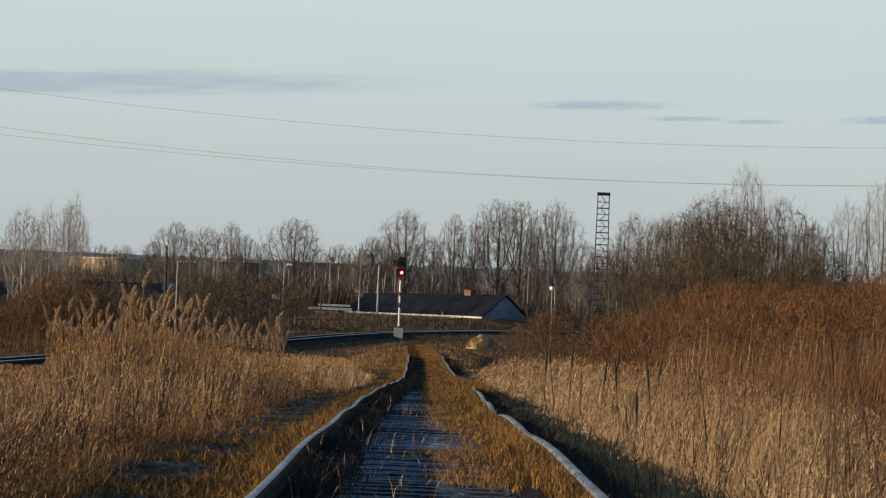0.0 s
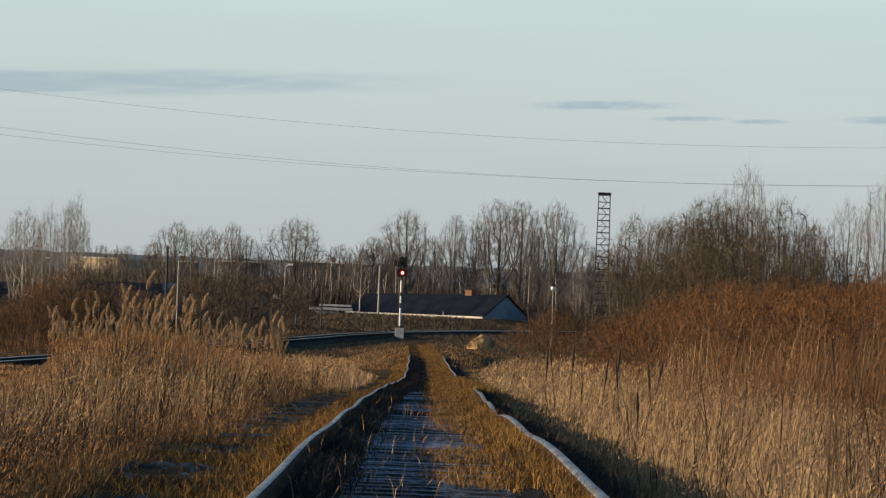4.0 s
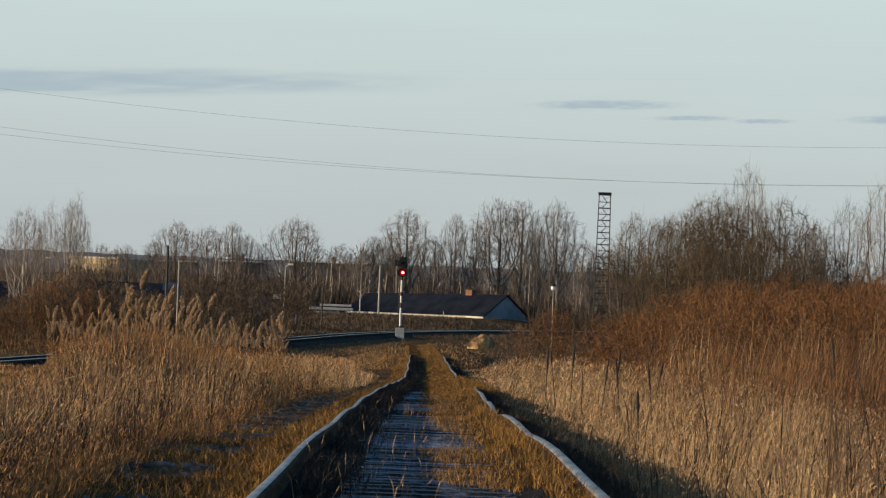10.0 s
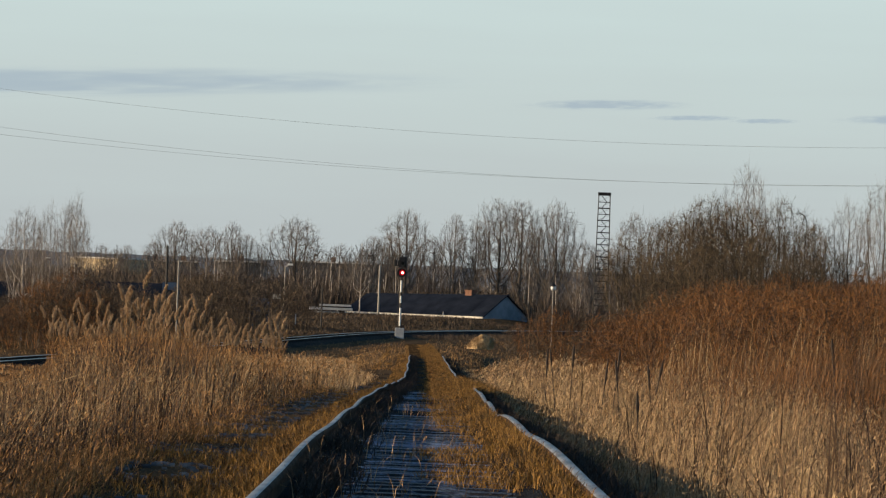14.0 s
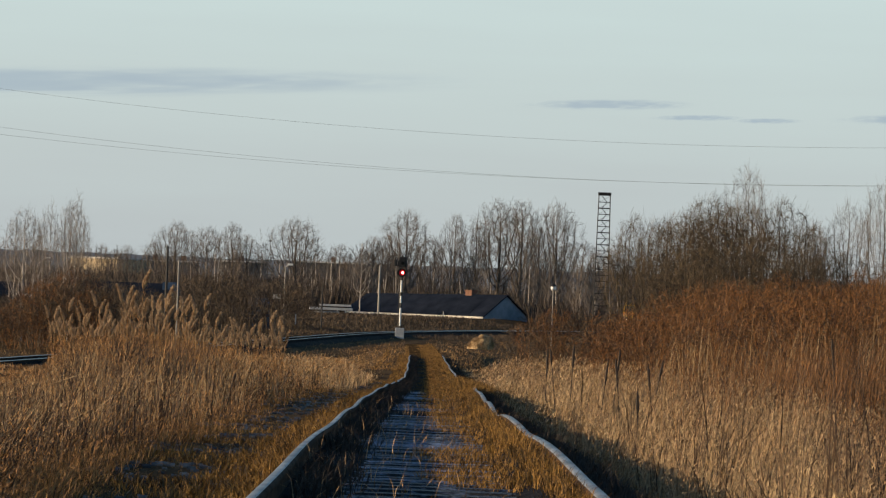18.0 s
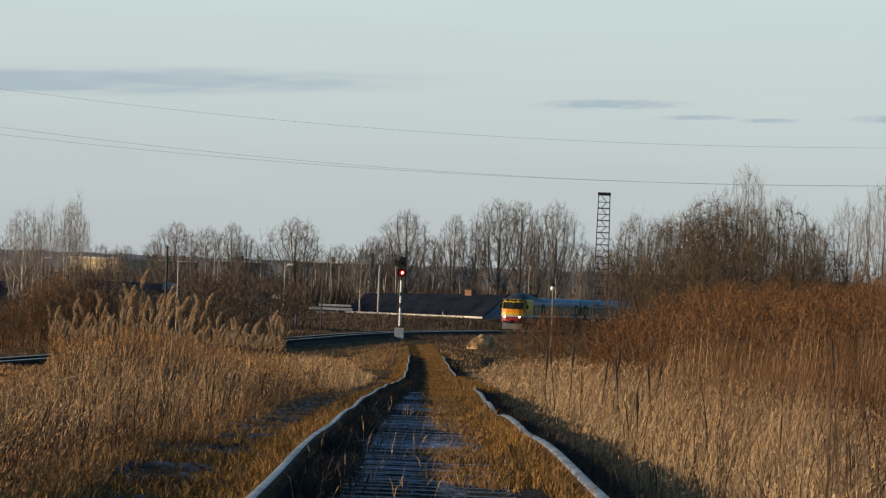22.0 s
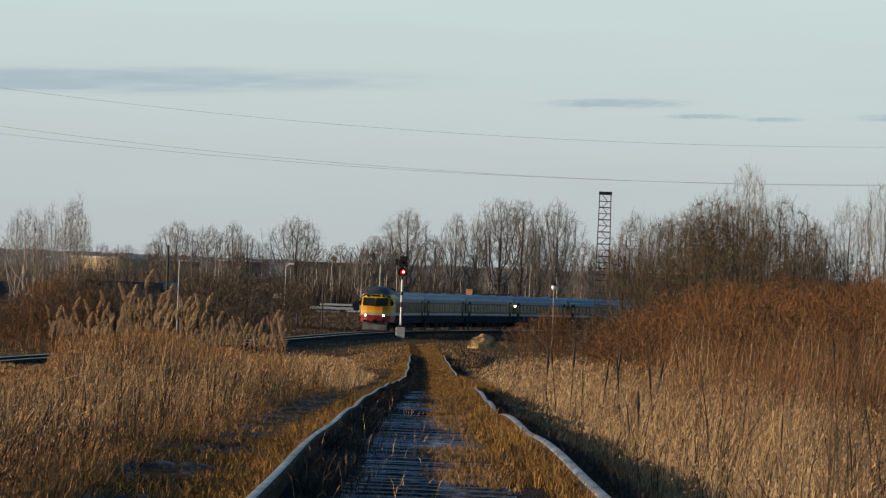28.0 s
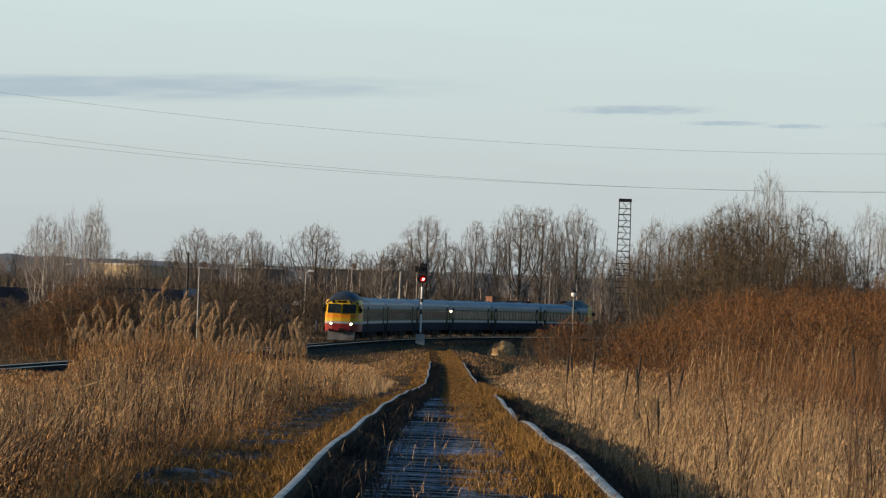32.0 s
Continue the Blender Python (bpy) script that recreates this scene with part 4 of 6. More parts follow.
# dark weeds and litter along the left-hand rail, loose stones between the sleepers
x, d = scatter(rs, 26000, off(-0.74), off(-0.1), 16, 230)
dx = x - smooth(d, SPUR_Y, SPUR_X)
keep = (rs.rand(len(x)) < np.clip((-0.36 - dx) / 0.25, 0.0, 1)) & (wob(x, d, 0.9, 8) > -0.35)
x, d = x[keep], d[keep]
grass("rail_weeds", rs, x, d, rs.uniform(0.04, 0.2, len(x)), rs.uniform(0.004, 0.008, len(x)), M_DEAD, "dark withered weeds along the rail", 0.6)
x, d = scatter(rs, 260, off(-0.74), off(0.2), 16, 60)
grass("rail_stems", rs, x, d, rs.uniform(0.08, 0.26, len(x)), rs.uniform(0.003, 0.005, len(x)), M_STRAW, "sparse straw stems between the rails", 0.5)
# the verge beside and behind the eye
for lo, hi in ((-4.0, -1.5), (1.4, 4.0)):
    x, d = rs.uniform(lo, hi, 9000), rs.uniform(-6, 17, 9000)
    keep = np.abs(x) + rs.uniform(-0.3, 0.3, 9000) > 1.6 + 0.0 * d
    x, d = x[keep], d[keep]
    keep = np.abs(x) > 0.115 * np.maximum(d, 0) + 0.5
    x, d = x[keep], d[keep]
    grass("near_verge_grass", rs, x, d, rs.uniform(0.12, 0.45, len(x)), rs.uniform(0.005, 0.009, len(x)), M_STRAW, "dry grass beside the spur", 0.5)
# sparse tufts in the ditch, their dark colour standing in for shade
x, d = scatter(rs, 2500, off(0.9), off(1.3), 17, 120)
grass("ditch_shade_grass", rs, x, d, rs.uniform(0.06, 0.22, len(x)), rs.uniform(0.004, 0.008, len(x)), M_DEAD, "sparse tufts in the ditch with its shade in their colour", 0.5)
# field beyond
x, d = scatter(rs, 46000, edge(-60), edge(1640), 170, 575)
keep = (np.abs(x - main_x(d)) > 2.3) & (np.abs(x - smooth(d, SPUR_Y, SPUR_X)) > 0.9)
x, d = x[keep], d[keep]
grass("field_grass", rs, x, d, rs.uniform(0.06, 0.26, len(x)), rs.uniform(0.008, 0.02, len(x)), M_FIELD, "short brown field grass round the tracks", 0.6)
x, d = scatter(rs, 26000, edge(430), edge(930), 440, 552)
keep = np.abs(x - main_x(d)) > 2.6
x, d = x[keep], d[keep]
grass("slope_grass", rs, x, d, rs.uniform(0.2, 0.6, len(x)), rs.uniform(0.02, 0.05, len(x)), M_SCRUB, "brown grass on the slope below the long house", 0.6)
# withered stems in the reed bed; their dark colour also paints its shaded gaps
x, d = scatter(rs, 10000, edge(-40), lambda d: np.minimum(edge(560)(d), -1.2 - 0.035 * d), 58, 140)
h = capped(rs, x, d, rs.uniform(0.5, 1.3, len(x)), LEFT_TOP)
grass("reed_shade_weeds", rs, x, d, h, rs.uniform(0.008, 0.016, len(x)), M_WEED, "brown withered stems among the reeds, darkening their shaded gaps", 0.15, (0.04, 0))
# golden tussocks where the reeds give way to the field
x, d = scatter(rs, 24000, edge(400), lambda d: np.minimum(edge(668)(d), smooth(d, SPUR_Y, SPUR_X) - 2.2), 95, 300)
x = x + rs.normal(0, 0.9, len(x))
keep = x < smooth(d, SPUR_Y, SPUR_X) - 1.7
x, d = x[keep], d[keep]
h = capped(rs, x, d, rs.uniform(0.2, 0.55, len(x)) * (1 + 0.3 * wob(x, d, 0.5, 4)), LEFT_TOP)
cut = len(x) // 2
for s, stuff, word in ((slice(0, cut), M_STRAW, "golden"), (slice(cut, None), M_STRAW_PALE, "pale")):
    grass(word + "_tussocks", rs, x[s], d[s], h[s], rs.uniform(0.008, 0.014, len(x[s])), stuff, word + " tussocks of tall grass by the track", 0.4, (0.1, 0))
# osier shoots and side twigs between the rust-brown bushes
x, d, ln, vig = tufts(rs, 8000, 9, lambda d: 1.4 + 0.022 * d, edge(1660), 58, 178, 0.14)
rise = np.clip((x / d * FOCAL + 784 - 930) / 600, 0, 1)
h = capped(rs, x, d, (0.6 + 1.2 * rise ** 0.7) * rs.uniform(0.4, 1.1, len(x)) * vig, THICKET_TOP, 0.12)
grass("red_thicket", rs, x, d, h, rs.uniform(0.003, 0.005, len(x)), M_OSIER, "dense thicket of upright rust-red osier shoots", 0.2, (0.05, 0), 0.2, lean=ln * 0.5, least=0.6)
x, d = scatter(rs, 34000, lambda d: 1.4 + 0.022 * d, edge(1660), 58, 172)
room = pz(np.interp(x / d * FOCAL + 784, *THICKET_TOP) + 6, d) - ground_z(x, d)
z_up = ground_z(x, d) + room * rs.uniform(0.05, 0.9, len(x))
v, t = blades(np.stack([x, d, z_up], 1), rs.uniform(0.05, 0.14, len(x)), np.maximum(rs.uniform(0.003, 0.005, len(x)), 0.75 * d / FOCAL), rs.normal(0, 0.9, (len(x), 2)), rs, 0.2)
tagged(new("thicket_twigs", fast_mesh("thicket_twigs", v, t, M_OSIER)), "rust-brown side twigs of the thicket", "twigs", kind="stuff")
x, d = scatter(rs, 1500, lambda d: 1.6 + 0.026 * d, edge(1660), 58, 150)
h = capped(rs, x, d, rs.uniform(0.8, 1.7, len(x)), THICKET_TOP)
grass("thicket_pale_stems", rs, x, d, h, rs.uniform(0.004, 0.007, len(x)), M_STRAW_PALE, "pale dry stems among the osier shoots", 0.12)
# the thicket thins out forward into the bank's grass
x, d, ln, vig = tufts(rs, 26000, 8, edge(1120), edge(1660), 34, 68, 0.07)
q = x / d * FOCAL + 784
keep = rs.rand(len(x)) < np.clip((q - 1150) / 380, 0.0, 1) * np.clip((d - 32) / 18, 0.1, 1)
x, d, ln, vig = x[keep], d[keep], ln[keep], vig[keep]
h = capped(rs, x, d, rs.uniform(0.5, 1.3, len(x)) * vig, lvl((1000, 1200, 1400, 1568), (640, 595, 555, 525)))
grass("rust_stems", rs, x, d, h, rs.uniform(0.003, 0.005, len(x)), M_OSIER, "rust-brown stems mixed into the dry grass", 0.2, (0.12, 0), least=0.65)
# dark withered weeds among the grass on both sides
for name, n, a, b, line in (("bank_weeds", 4500, off(1.6), edge(1640), RIGHT_TOP), ("verge_weeds", 10500, edge(-70), off(-2.2), LEFT_TOP)):
    x, d, ln, vig = tufts(rs, n, 6, a, b, 20, 150, 0.05)
    h = capped(rs, x, d, rs.uniform(0.3, 0.85, len(x)) * vig, line)
    grass(name, rs, x, d, h, rs.uniform(0.005, 0.012, len(x)), M_WEED, "dark withered weeds among the grass", 0.1, (0.05, 0), lean=ln * 0.6)
# reed bed
x, d = scatter(rs, 10000, edge(-60), lambda d: np.minimum(edge(650)(d), -1.2 - 0.035 * d), 62, 150)
h = rs.uniform(0.6, 1.5, len(x)) * (1 + 0.2 * wob(x, d, 0.5, 9)) * np.clip(0.55 + (640 - (x / d * FOCAL + 784)) / 500, 0.45, 1.0)
h = capped(rs, x, d, h, LEFT_TOP)
grass("reed_bed", rs, x, d, h, rs.uniform(0.009, 0.018, len(x)), M_REED, "dense bed of dry golden reeds", 0.18, (0.06, 0), 0.3)

# flattened straw on the dirt path
x, d = scatter(rs, 9000, off(-2.5), off(-0.95), 16, 120)
v, t = blades(np.stack([x, d, ground_z(x, d) + 0.012], 1), rs.uniform(0.004, 0.02, len(x)), np.maximum(rs.uniform(0.003, 0.006, len(x)), 0.9 * d / FOCAL), rs.normal(0, 5.0, (len(x), 2)), rs, 0.05)
tagged(new("path_litter", fast_mesh("path_litter", v, t, M_REED)), "flattened straw litter on the dirt path", "grass", kind="stuff")
# stones on the dirt path and between the rails
x, d = scatter(rs, 2600, off(-2.4), off(-1.0), 16, 130)
keep = wob(x, d, 1.3, 2) < 0.25
x, d = x[keep], d[keep]
c0 = np.stack([x, d, ground_z(x, d) + 0.005], 1)
r = rs.uniform(0.008, 0.03, len(x))
v, t = tubes(c0 - np.stack([r, 0 * r, 0 * r], 1), c0 + np.stack([r, 0.3 * r, 0 * r], 1), r * 0.8, r * 0.6, 5)
tagged(new("path_stones", fast_mesh("path_stones", v, t, M_STONE)), "small grey stones strewn over the path and cinders", "stones", kind="stuff")


def reed_mesh(seed):
    rs = np.random.RandomState(seed)
    v, t = [], []
    h = 1.75
    stem = tubes([(0, 0, 0), (0.02, 0, h * 0.55)], [(0.02, 0, h * 0.55), (0.09, 0, h)], np.array([0.008, 0.007]), np.array([0.007, 0.005]), 3)
    n = 7
    base = np.stack([np.full(n, 0.02), np.zeros(n), rs.uniform(0.3, 1.3, n)], 1)
    leaf = blades(base, rs.uniform(0.3, 0.5, n), np.full(n, 0.016), rs.normal(0, 0.8, (n, 2)), rs, 0.4)
    n = 170
    f = rs.uniform(0, 1, n)
    fat = np.sin(np.clip(f * 0.85 + 0.12, 0, 1) * math.pi) * 0.05
    a = rs.uniform(0, 2 * math.pi, n)
    base = np.stack([0.07 + 0.13 * f ** 1.6 + np.cos(a) * fat * 0.5, np.sin(a) * fat * 0.5, h - 0.12 + 0.36 * f], 1)
    out_ = np.stack([np.cos(a), np.sin(a)], 1) * 0.55 + np.array([0.35, 0])
    plume = blades(base, rs.uniform(0.06, 0.12, n) * (1.15 - 0.6 * f), np.full(n, 0.025), out_ + rs.normal(0, 0.2, (n, 2)), rs, 0.4)
    return fast_mesh("stem", *join([stem, leaf]), M_REED), fast_mesh("plume", *plume, M_PLUME)


REED_MESHES = [reed_mesh(s) for s in range(6)]
reeds = []
for n in range(290):
    px, dep = rs.uniform(85, 505), rs.uniform(66, 110)
    x, top = spot(px, np.interp(px, (-20, 60, 150, 240, 330, 400, 505), (590, 575, 548, 528, 545, 572, 590)) + rs.normal(14, 24), dep)
    gz0 = float(ground_z(x, dep))
    if n % 3 == 2:
        top -= rs.uniform(0.1, 0.8)
    sc = min(max(0.5, (top - gz0) / 1.95), 1.3)
    stem, plume = REED_MESHES[n % 6]
    m = Matrix.Translation((x, dep, gz0 - 0.03)) @ pose(0, 0, 0, 0, rs.uniform(-6, 5), rs.choice((0, 0, 180)) + rs.uniform(-70, 70)) @ Matrix.Diagonal((sc, sc, sc, 1))
    r = thing("reed", m, "dry common reed with a feathery tan plume", "reed", "reeds in the bed")
    mesh_part("stem", stem, r)
    mesh_part("plume", plume, r, "feathery tan plume")
    reeds.append((r, m))

# pale straw heap by the junction
hx, hd = spot(849, 600, 388)[0], 388.0
hz0 = float(ground_z(hx, hd))
heap = thing("straw_heap", pose(hx, hd, hz0) @ Matrix.Diagonal((1.15, 1.15, 1.05, 1)), "pale heap of dry straw beside the track", "heap")
bm = bmesh.new()
bmesh.ops.create_icosphere(bm, subdivisions=4, radius=1.0)
for v_ in bm.verts:
    k = 1 + 0.18 * noise.noise(v_.co * 2.3)
    v_.co = Vector((v_.co.x * 0.95 * k + max(v_.co.z, 0) * 0.35, v_.co.y * 1.0 * k, max(v_.co.z, -0.1) * 1.15 * k))
part("mound", bm, M_STRAW_PALE, heap)
a_, b_ = rs.uniform(0, 6.28, 1500), rs.uniform(0.1, 1.5, 1500)
nb = np.stack([np.cos(a_) * np.cos(b_) * 0.95 + np.sin(b_) * 0.35, np.sin(a_) * np.cos(b_), np.sin(b_) * 0.9], 1)
v, t = blades(nb, rs.uniform(0.12, 0.4, 1500), np.full(1500, 0.03), np.stack([np.cos(a_), np.sin(a_)], 1) * 0.9 + rs.normal(0, 0.3, (1500, 2)), rs, 0.6)
tagged(mesh_part("loose_straw", fast_mesh("loose_straw", v, t, M_STRAW_PALE), heap), kind="stuff")

# dark dead stalks
for px, y_top, dep in ((1011, 604, 58), (1086, 618, 56), (1103, 634, 52), (1152, 638, 52), (1134, 690, 40), (990, 612, 62), (968, 618, 64), (1160, 642, 50), (1064, 636, 55),
                       (70, 690, 38), (210, 700, 38), (1490, 590, 44), (95, 648, 44), (180, 640, 50), (255, 655, 48), (330, 640, 55), (30, 700, 36), (430, 640, 66),
                       (52, 668, 42), (82, 715, 36), (140, 690, 40), (300, 690, 42), (290, 640, 56), (400, 655, 52)):
    x, z1 = spot(px, y_top, dep)
    z0 = float(ground_z(x, dep))
    st = thing("dead_stalk", pose(x, dep, z0), "dark withered weed stalk standing in the grass", "stalk", "dead stalks")
    rr = np.random.RandomState(px)
    hh = max(z1 - z0, 0.3)
    bm = bmesh.new()
    lo, hi = hh * rr.uniform(0.62, 0.76), hh * rr.uniform(0.94, 1.02)
    bend, rings = rr.uniform(-0.16, 0.16), []
    for k in range(9):
        f = k / 8
        r = 0.004 + 0.013 * math.sin(math.pi * min(1, f * 0.9 + 0.08)) ** 0.7 * rr.uniform(0.6, 1.15)
        rings.append([bm.verts.new((bend * (lo + (hi - lo) * f) / hh + math.cos(a) * r, math.sin(a) * r, lo + (hi - lo) * f)) for a in np.arange(6) * math.pi / 3])
    for a, b in zip(rings, rings[1:]):
        for k in range(6):
            bm.faces.new((a[k], a[(k + 1) % 6], b[(k + 1) % 6], b[k]))
    bm.faces.new(rings[0][::-1])
    bm.faces.new(rings[-1])
    part("stem", rod((0, 0, 0), (bend * lo / hh, 0, lo + 0.02), 0.007, 0.006, 5), M_DEAD, st)
    part("seed_head", bm, M_DEAD, st, "dark spindle-shaped seed head")

# broken pale reeds leaning over the grass
rs = np.random.RandomState(91)
for n in range(12):
    left = n % 2 == 0
    px, dep = (rs.uniform(30, 400), rs.uniform(32, 60)) if left else (rs.uniform(1150, 1540), rs.uniform(26, 45))
    x = at(px, dep)
    br = thing("broken_reed", pose(x, dep, float(ground_z(x, dep))), "pale broken reed leaning over the grass", "reed", "broken reeds")
    hh, a = rs.uniform(0.3, 0.6), rs.choice((-1, 1))
    part("stem", rod((0, 0, 0), (0.08 * a, 0, hh), 0.006, 0.005, 5), M_STRAW_PALE, br)
    part("bent_top", rod((0.08 * a, 0, hh), (0.08 * a + a * rs.uniform(0.15, 0.4), 0, hh - rs.uniform(0.02, 0.2)), 0.004, 0.002, 5), M_STRAW_PALE, br)

# ---- railway signal ----
def railway_signal():
    dep, big = 434.0, 1.08
    x, z0 = spot(706.5, 600, dep)
    sg = thing("railway_signal", pose(x, dep, z0) @ Matrix.Diagonal((big, big, big, 1)), "railway colour-light signal showing red on a banded mast", "signal")
    bm = box(-0.4, 0.4, -0.4, 0.4, -0.4, 0.98, 0.04)
    part("base", bm, M_CONCRETE, sg, "grey concrete base block")
    lean = 0.0
    top = (spot(712, 452, dep)[1] - z0) / big
    at_z = lambda z: (lean * (z - 0.9), 0, z)
    bands = [(0.95, 1.15, M_BLACK), (1.15, 2.75, M_WHITE), (2.75, 3.2, M_BLACK), (3.2, 3.82, M_WHITE), (3.82, 4.14, M_BLACK), (4.14, 5.2, M_WHITE), (5.2, top - 0.05, M_BLACK)]
    for n, (a, b, m_) in enumerate(bands):
        part("mast_band", rod(at_z(a), at_z(b), 0.085 if n != 4 else 0.15, None, 14), m_, sg)
    for zc, lit in ((5.88, True), (6.72, False), (7.1, False)):
        c = at_z(zc)
        if not (zc > 6.9):
            bm = bmesh.new()
            bmesh.ops.create_cone(bm, cap_ends=True, segments=24, radius1=0.4, radius2=0.4, depth=0.06,
                                  matrix=Matrix.Translation((c[0], -0.2, zc)) @ pose(0, 0, 0, 90))
            part("backplate", bm, M_BLACK, sg)
            hous = part("lamp_housing", box(c[0] - 0.2, c[0] + 0.2, -0.2, 0.15, zc - 0.24, zc + 0.24, 0.05), M_BLACK, sg)
            bm = rod((c[0] + 0.08, -0.3, zc), (c[0] + 0.08, -0.24, zc), 0.1 if lit else 0.13, None, 20)
            part("lens", bm, M_RED_LIGHT if lit else M_T_GLASS, hous)
            if lit:
                # a glowing disc added round the lens as its halo
                bm = rod((c[0] + 0.03, -0.262, zc), (c[0] + 0.03, -0.235, zc), 0.26, None, 20)
                part("lens_halo", bm, M_RED_HALO, hous)
            vis = bmesh.new()
            prev = None
            for k in range(13):
                a = math.pi * (k / 12 * 1.3 - 0.15)
                r = 0.40 if lit else 0.2
                p = [vis.verts.new((c[0] + 0.03 + math.cos(a) * r, yy, zc + math.sin(a) * r)) for yy in (-0.23, -0.62)]
                if prev:
                    vis.faces.new((prev[0], p[0], p[1], prev[1]))
                prev = p
            part("visor", vis, M_BLACK, hous)
    c = at_z(6.6)
    part("head_box", box(c[0] - 0.3, c[0] + 0.42, -0.16, 0.2, 6.35, 7.3, 0.1), M_BLACK, sg, "black upper lamp case")
    part("side_box", box(c[0] - 0.72, c[0] - 0.42, -0.2, 0.2, 6.45, 7.05, 0.06), M_BLACK, sg)
    part("side_arm", rod((c[0] - 0.5, 0, 6.5), (c[0], 0, 6.5), 0.03), M_STEEL, sg)
    part("cap", rod((c[0], 0, top - 0.06), (c[0], 0, top), 0.12, 0.05), M_BLACK, sg)
    lad = part("ladder", rod((c[0] - 0.2, 0.3, 1.0), (c[0] - 0.2, 0.3, 6.2), 0.02, None, 5), M_STEEL, sg)
    return sg


railway_signal()


# ---- houses ----
def long_house():
    """Long low house behind the field: tarred gable roof with a sagging ridge, boarded gable, set askew."""
    dep, hl, dpt, ask = 566.0, 11.9, 4.3, radians(-42)
    ex, ey = math.cos(ask), math.sin(ask)
    xg, zr = spot(896, 524, dep)
    zb = -0.6
    # the gable's middle stands where the ridge ends
    h = thing("long_house", pose(xg - ex * hl, dep - ey * hl, zb, 0, 0, math.degrees(ask)), "long low whitewashed house with a black tarred roof", "house")
    zr, ze, sag = zr - zb, spot(735, 556.5, dep)[1] - zb, 0.45
    part("wall", box(-hl + 0.4, hl - 0.1, -dpt + 0.4, dpt - 0.4, 0, ze + 0.05), M_WHITEWASH, h)
    bm = bmesh.new()
    rv = [(-hl, -dpt, ze), (hl + 0.25, -dpt, ze), (hl + 0.25, dpt, ze), (-hl, dpt, ze), (-hl, 0, zr - sag), (hl + 0.25, 0, zr)]
    lo = [bm.verts.new(p) for p in rv]
    hi = [bm.verts.new((p[0], p[1], p[2] + 0.14)) for p in rv]
    for f in ((0, 1, 5, 4), (2, 3, 4, 5), (3, 0, 4)):
        bm.faces.new([hi[k] for k in f])
        bm.faces.new([lo[k] for k in f[::-1]])
    for a, b in ((0, 1), (1, 5), (5, 2), (2, 3), (3, 0)):
        bm.faces.new((lo[a], lo[b], hi[b], hi[a]))
    bmesh.ops.recalc_face_normals(bm, faces=bm.faces)
    roof = part("roof", bm, M_TAR, h, "black tarred felt roof with a slightly sagging ridge")
    for k in range(1, 9):
        # laps of the felt run from the ridge down to the eaves
        xx = -hl + k * 2 * hl / 9
        z1 = zr - sag * (1 - (xx + hl) / (2 * hl)) + 0.15
        bm = bmesh.new()
        q = [bm.verts.new((xx + a, y_, z_ + c)) for y_, z_ in ((-dpt, ze + 0.145), (-0.02, z1)) for a, c in ((-0.05, 0), (0.05, 0), (0.05, 0.03), (-0.05, 0.03))]
        for f in ((0, 1, 2, 3), (7, 6, 5, 4), (0, 4, 5, 1), (1, 5, 6, 2), (2, 6, 7, 3), (3, 7, 4, 0)):
            bm.faces.new([q[n] for n in f])
        bmesh.ops.recalc_face_normals(bm, faces=bm.faces)
        part("felt_lap", bm, M_TAR, roof)
    bm = prism([(-dpt + 0.35, 0), (dpt - 0.35, 0), (dpt - 0.1, ze), (0, zr - 0.02), (-dpt + 0.1, ze)], "x", hl - 0.1, hl)
    gable = part("gable", bm, M_SHEET, h, "grey-blue boarded gable")
    for k in range(16):
        yy = -dpt + 0.5 + k * (2 * dpt - 1.0) / 15
        part("board", box(hl, hl + 0.025, yy - 0.27, yy + 0.27, 0.1, ze + (zr - 0.25 - ze) * (1 - abs(yy) / dpt)), M_SHEET, gable)
    part("gable", prism([(-dpt + 0.35, 0), (dpt - 0.35, 0), (dpt - 0.1, ze), (0, zr - sag - 0.02), (-dpt + 0.1, ze)], "x", -hl + 0.1, -hl + 0.2), M_WHITEWASH, h, "whitewashed gable")
    part("fascia", box(-hl + 0.3, hl, -dpt - 0.05, -dpt, ze - 0.22, ze + 0.02), M_WHITEWASH, h, "pale eaves board")
    cx = hl - 6.1
    ch = part("chimney", box(cx - 0.55, cx + 0.55, -0.3, 0.7, zr - 1.0, zr + 0.45, 0.03), M_BRICK, h, "red brick chimney")
    part("chimney_cap", box(cx - 0.62, cx + 0.62, -0.37, 0.77, zr + 0.42, zr + 0.56), M_BRICK, ch)
    for k in range(6):
        wx = -hl + 2.5 + k * (2 * hl - 6) / 5
        w = part("window", box(wx - 0.5, wx + 0.5, -dpt + 0.36, -dpt + 0.42, 0.5, 1.3), M_T_GLASS, h)
        part("window_frame", box(wx - 0.58, wx + 0.58, -dpt + 0.38, -dpt + 0.395, 0.42, 0.5), M_WHITE, w)
    return h


long_house()


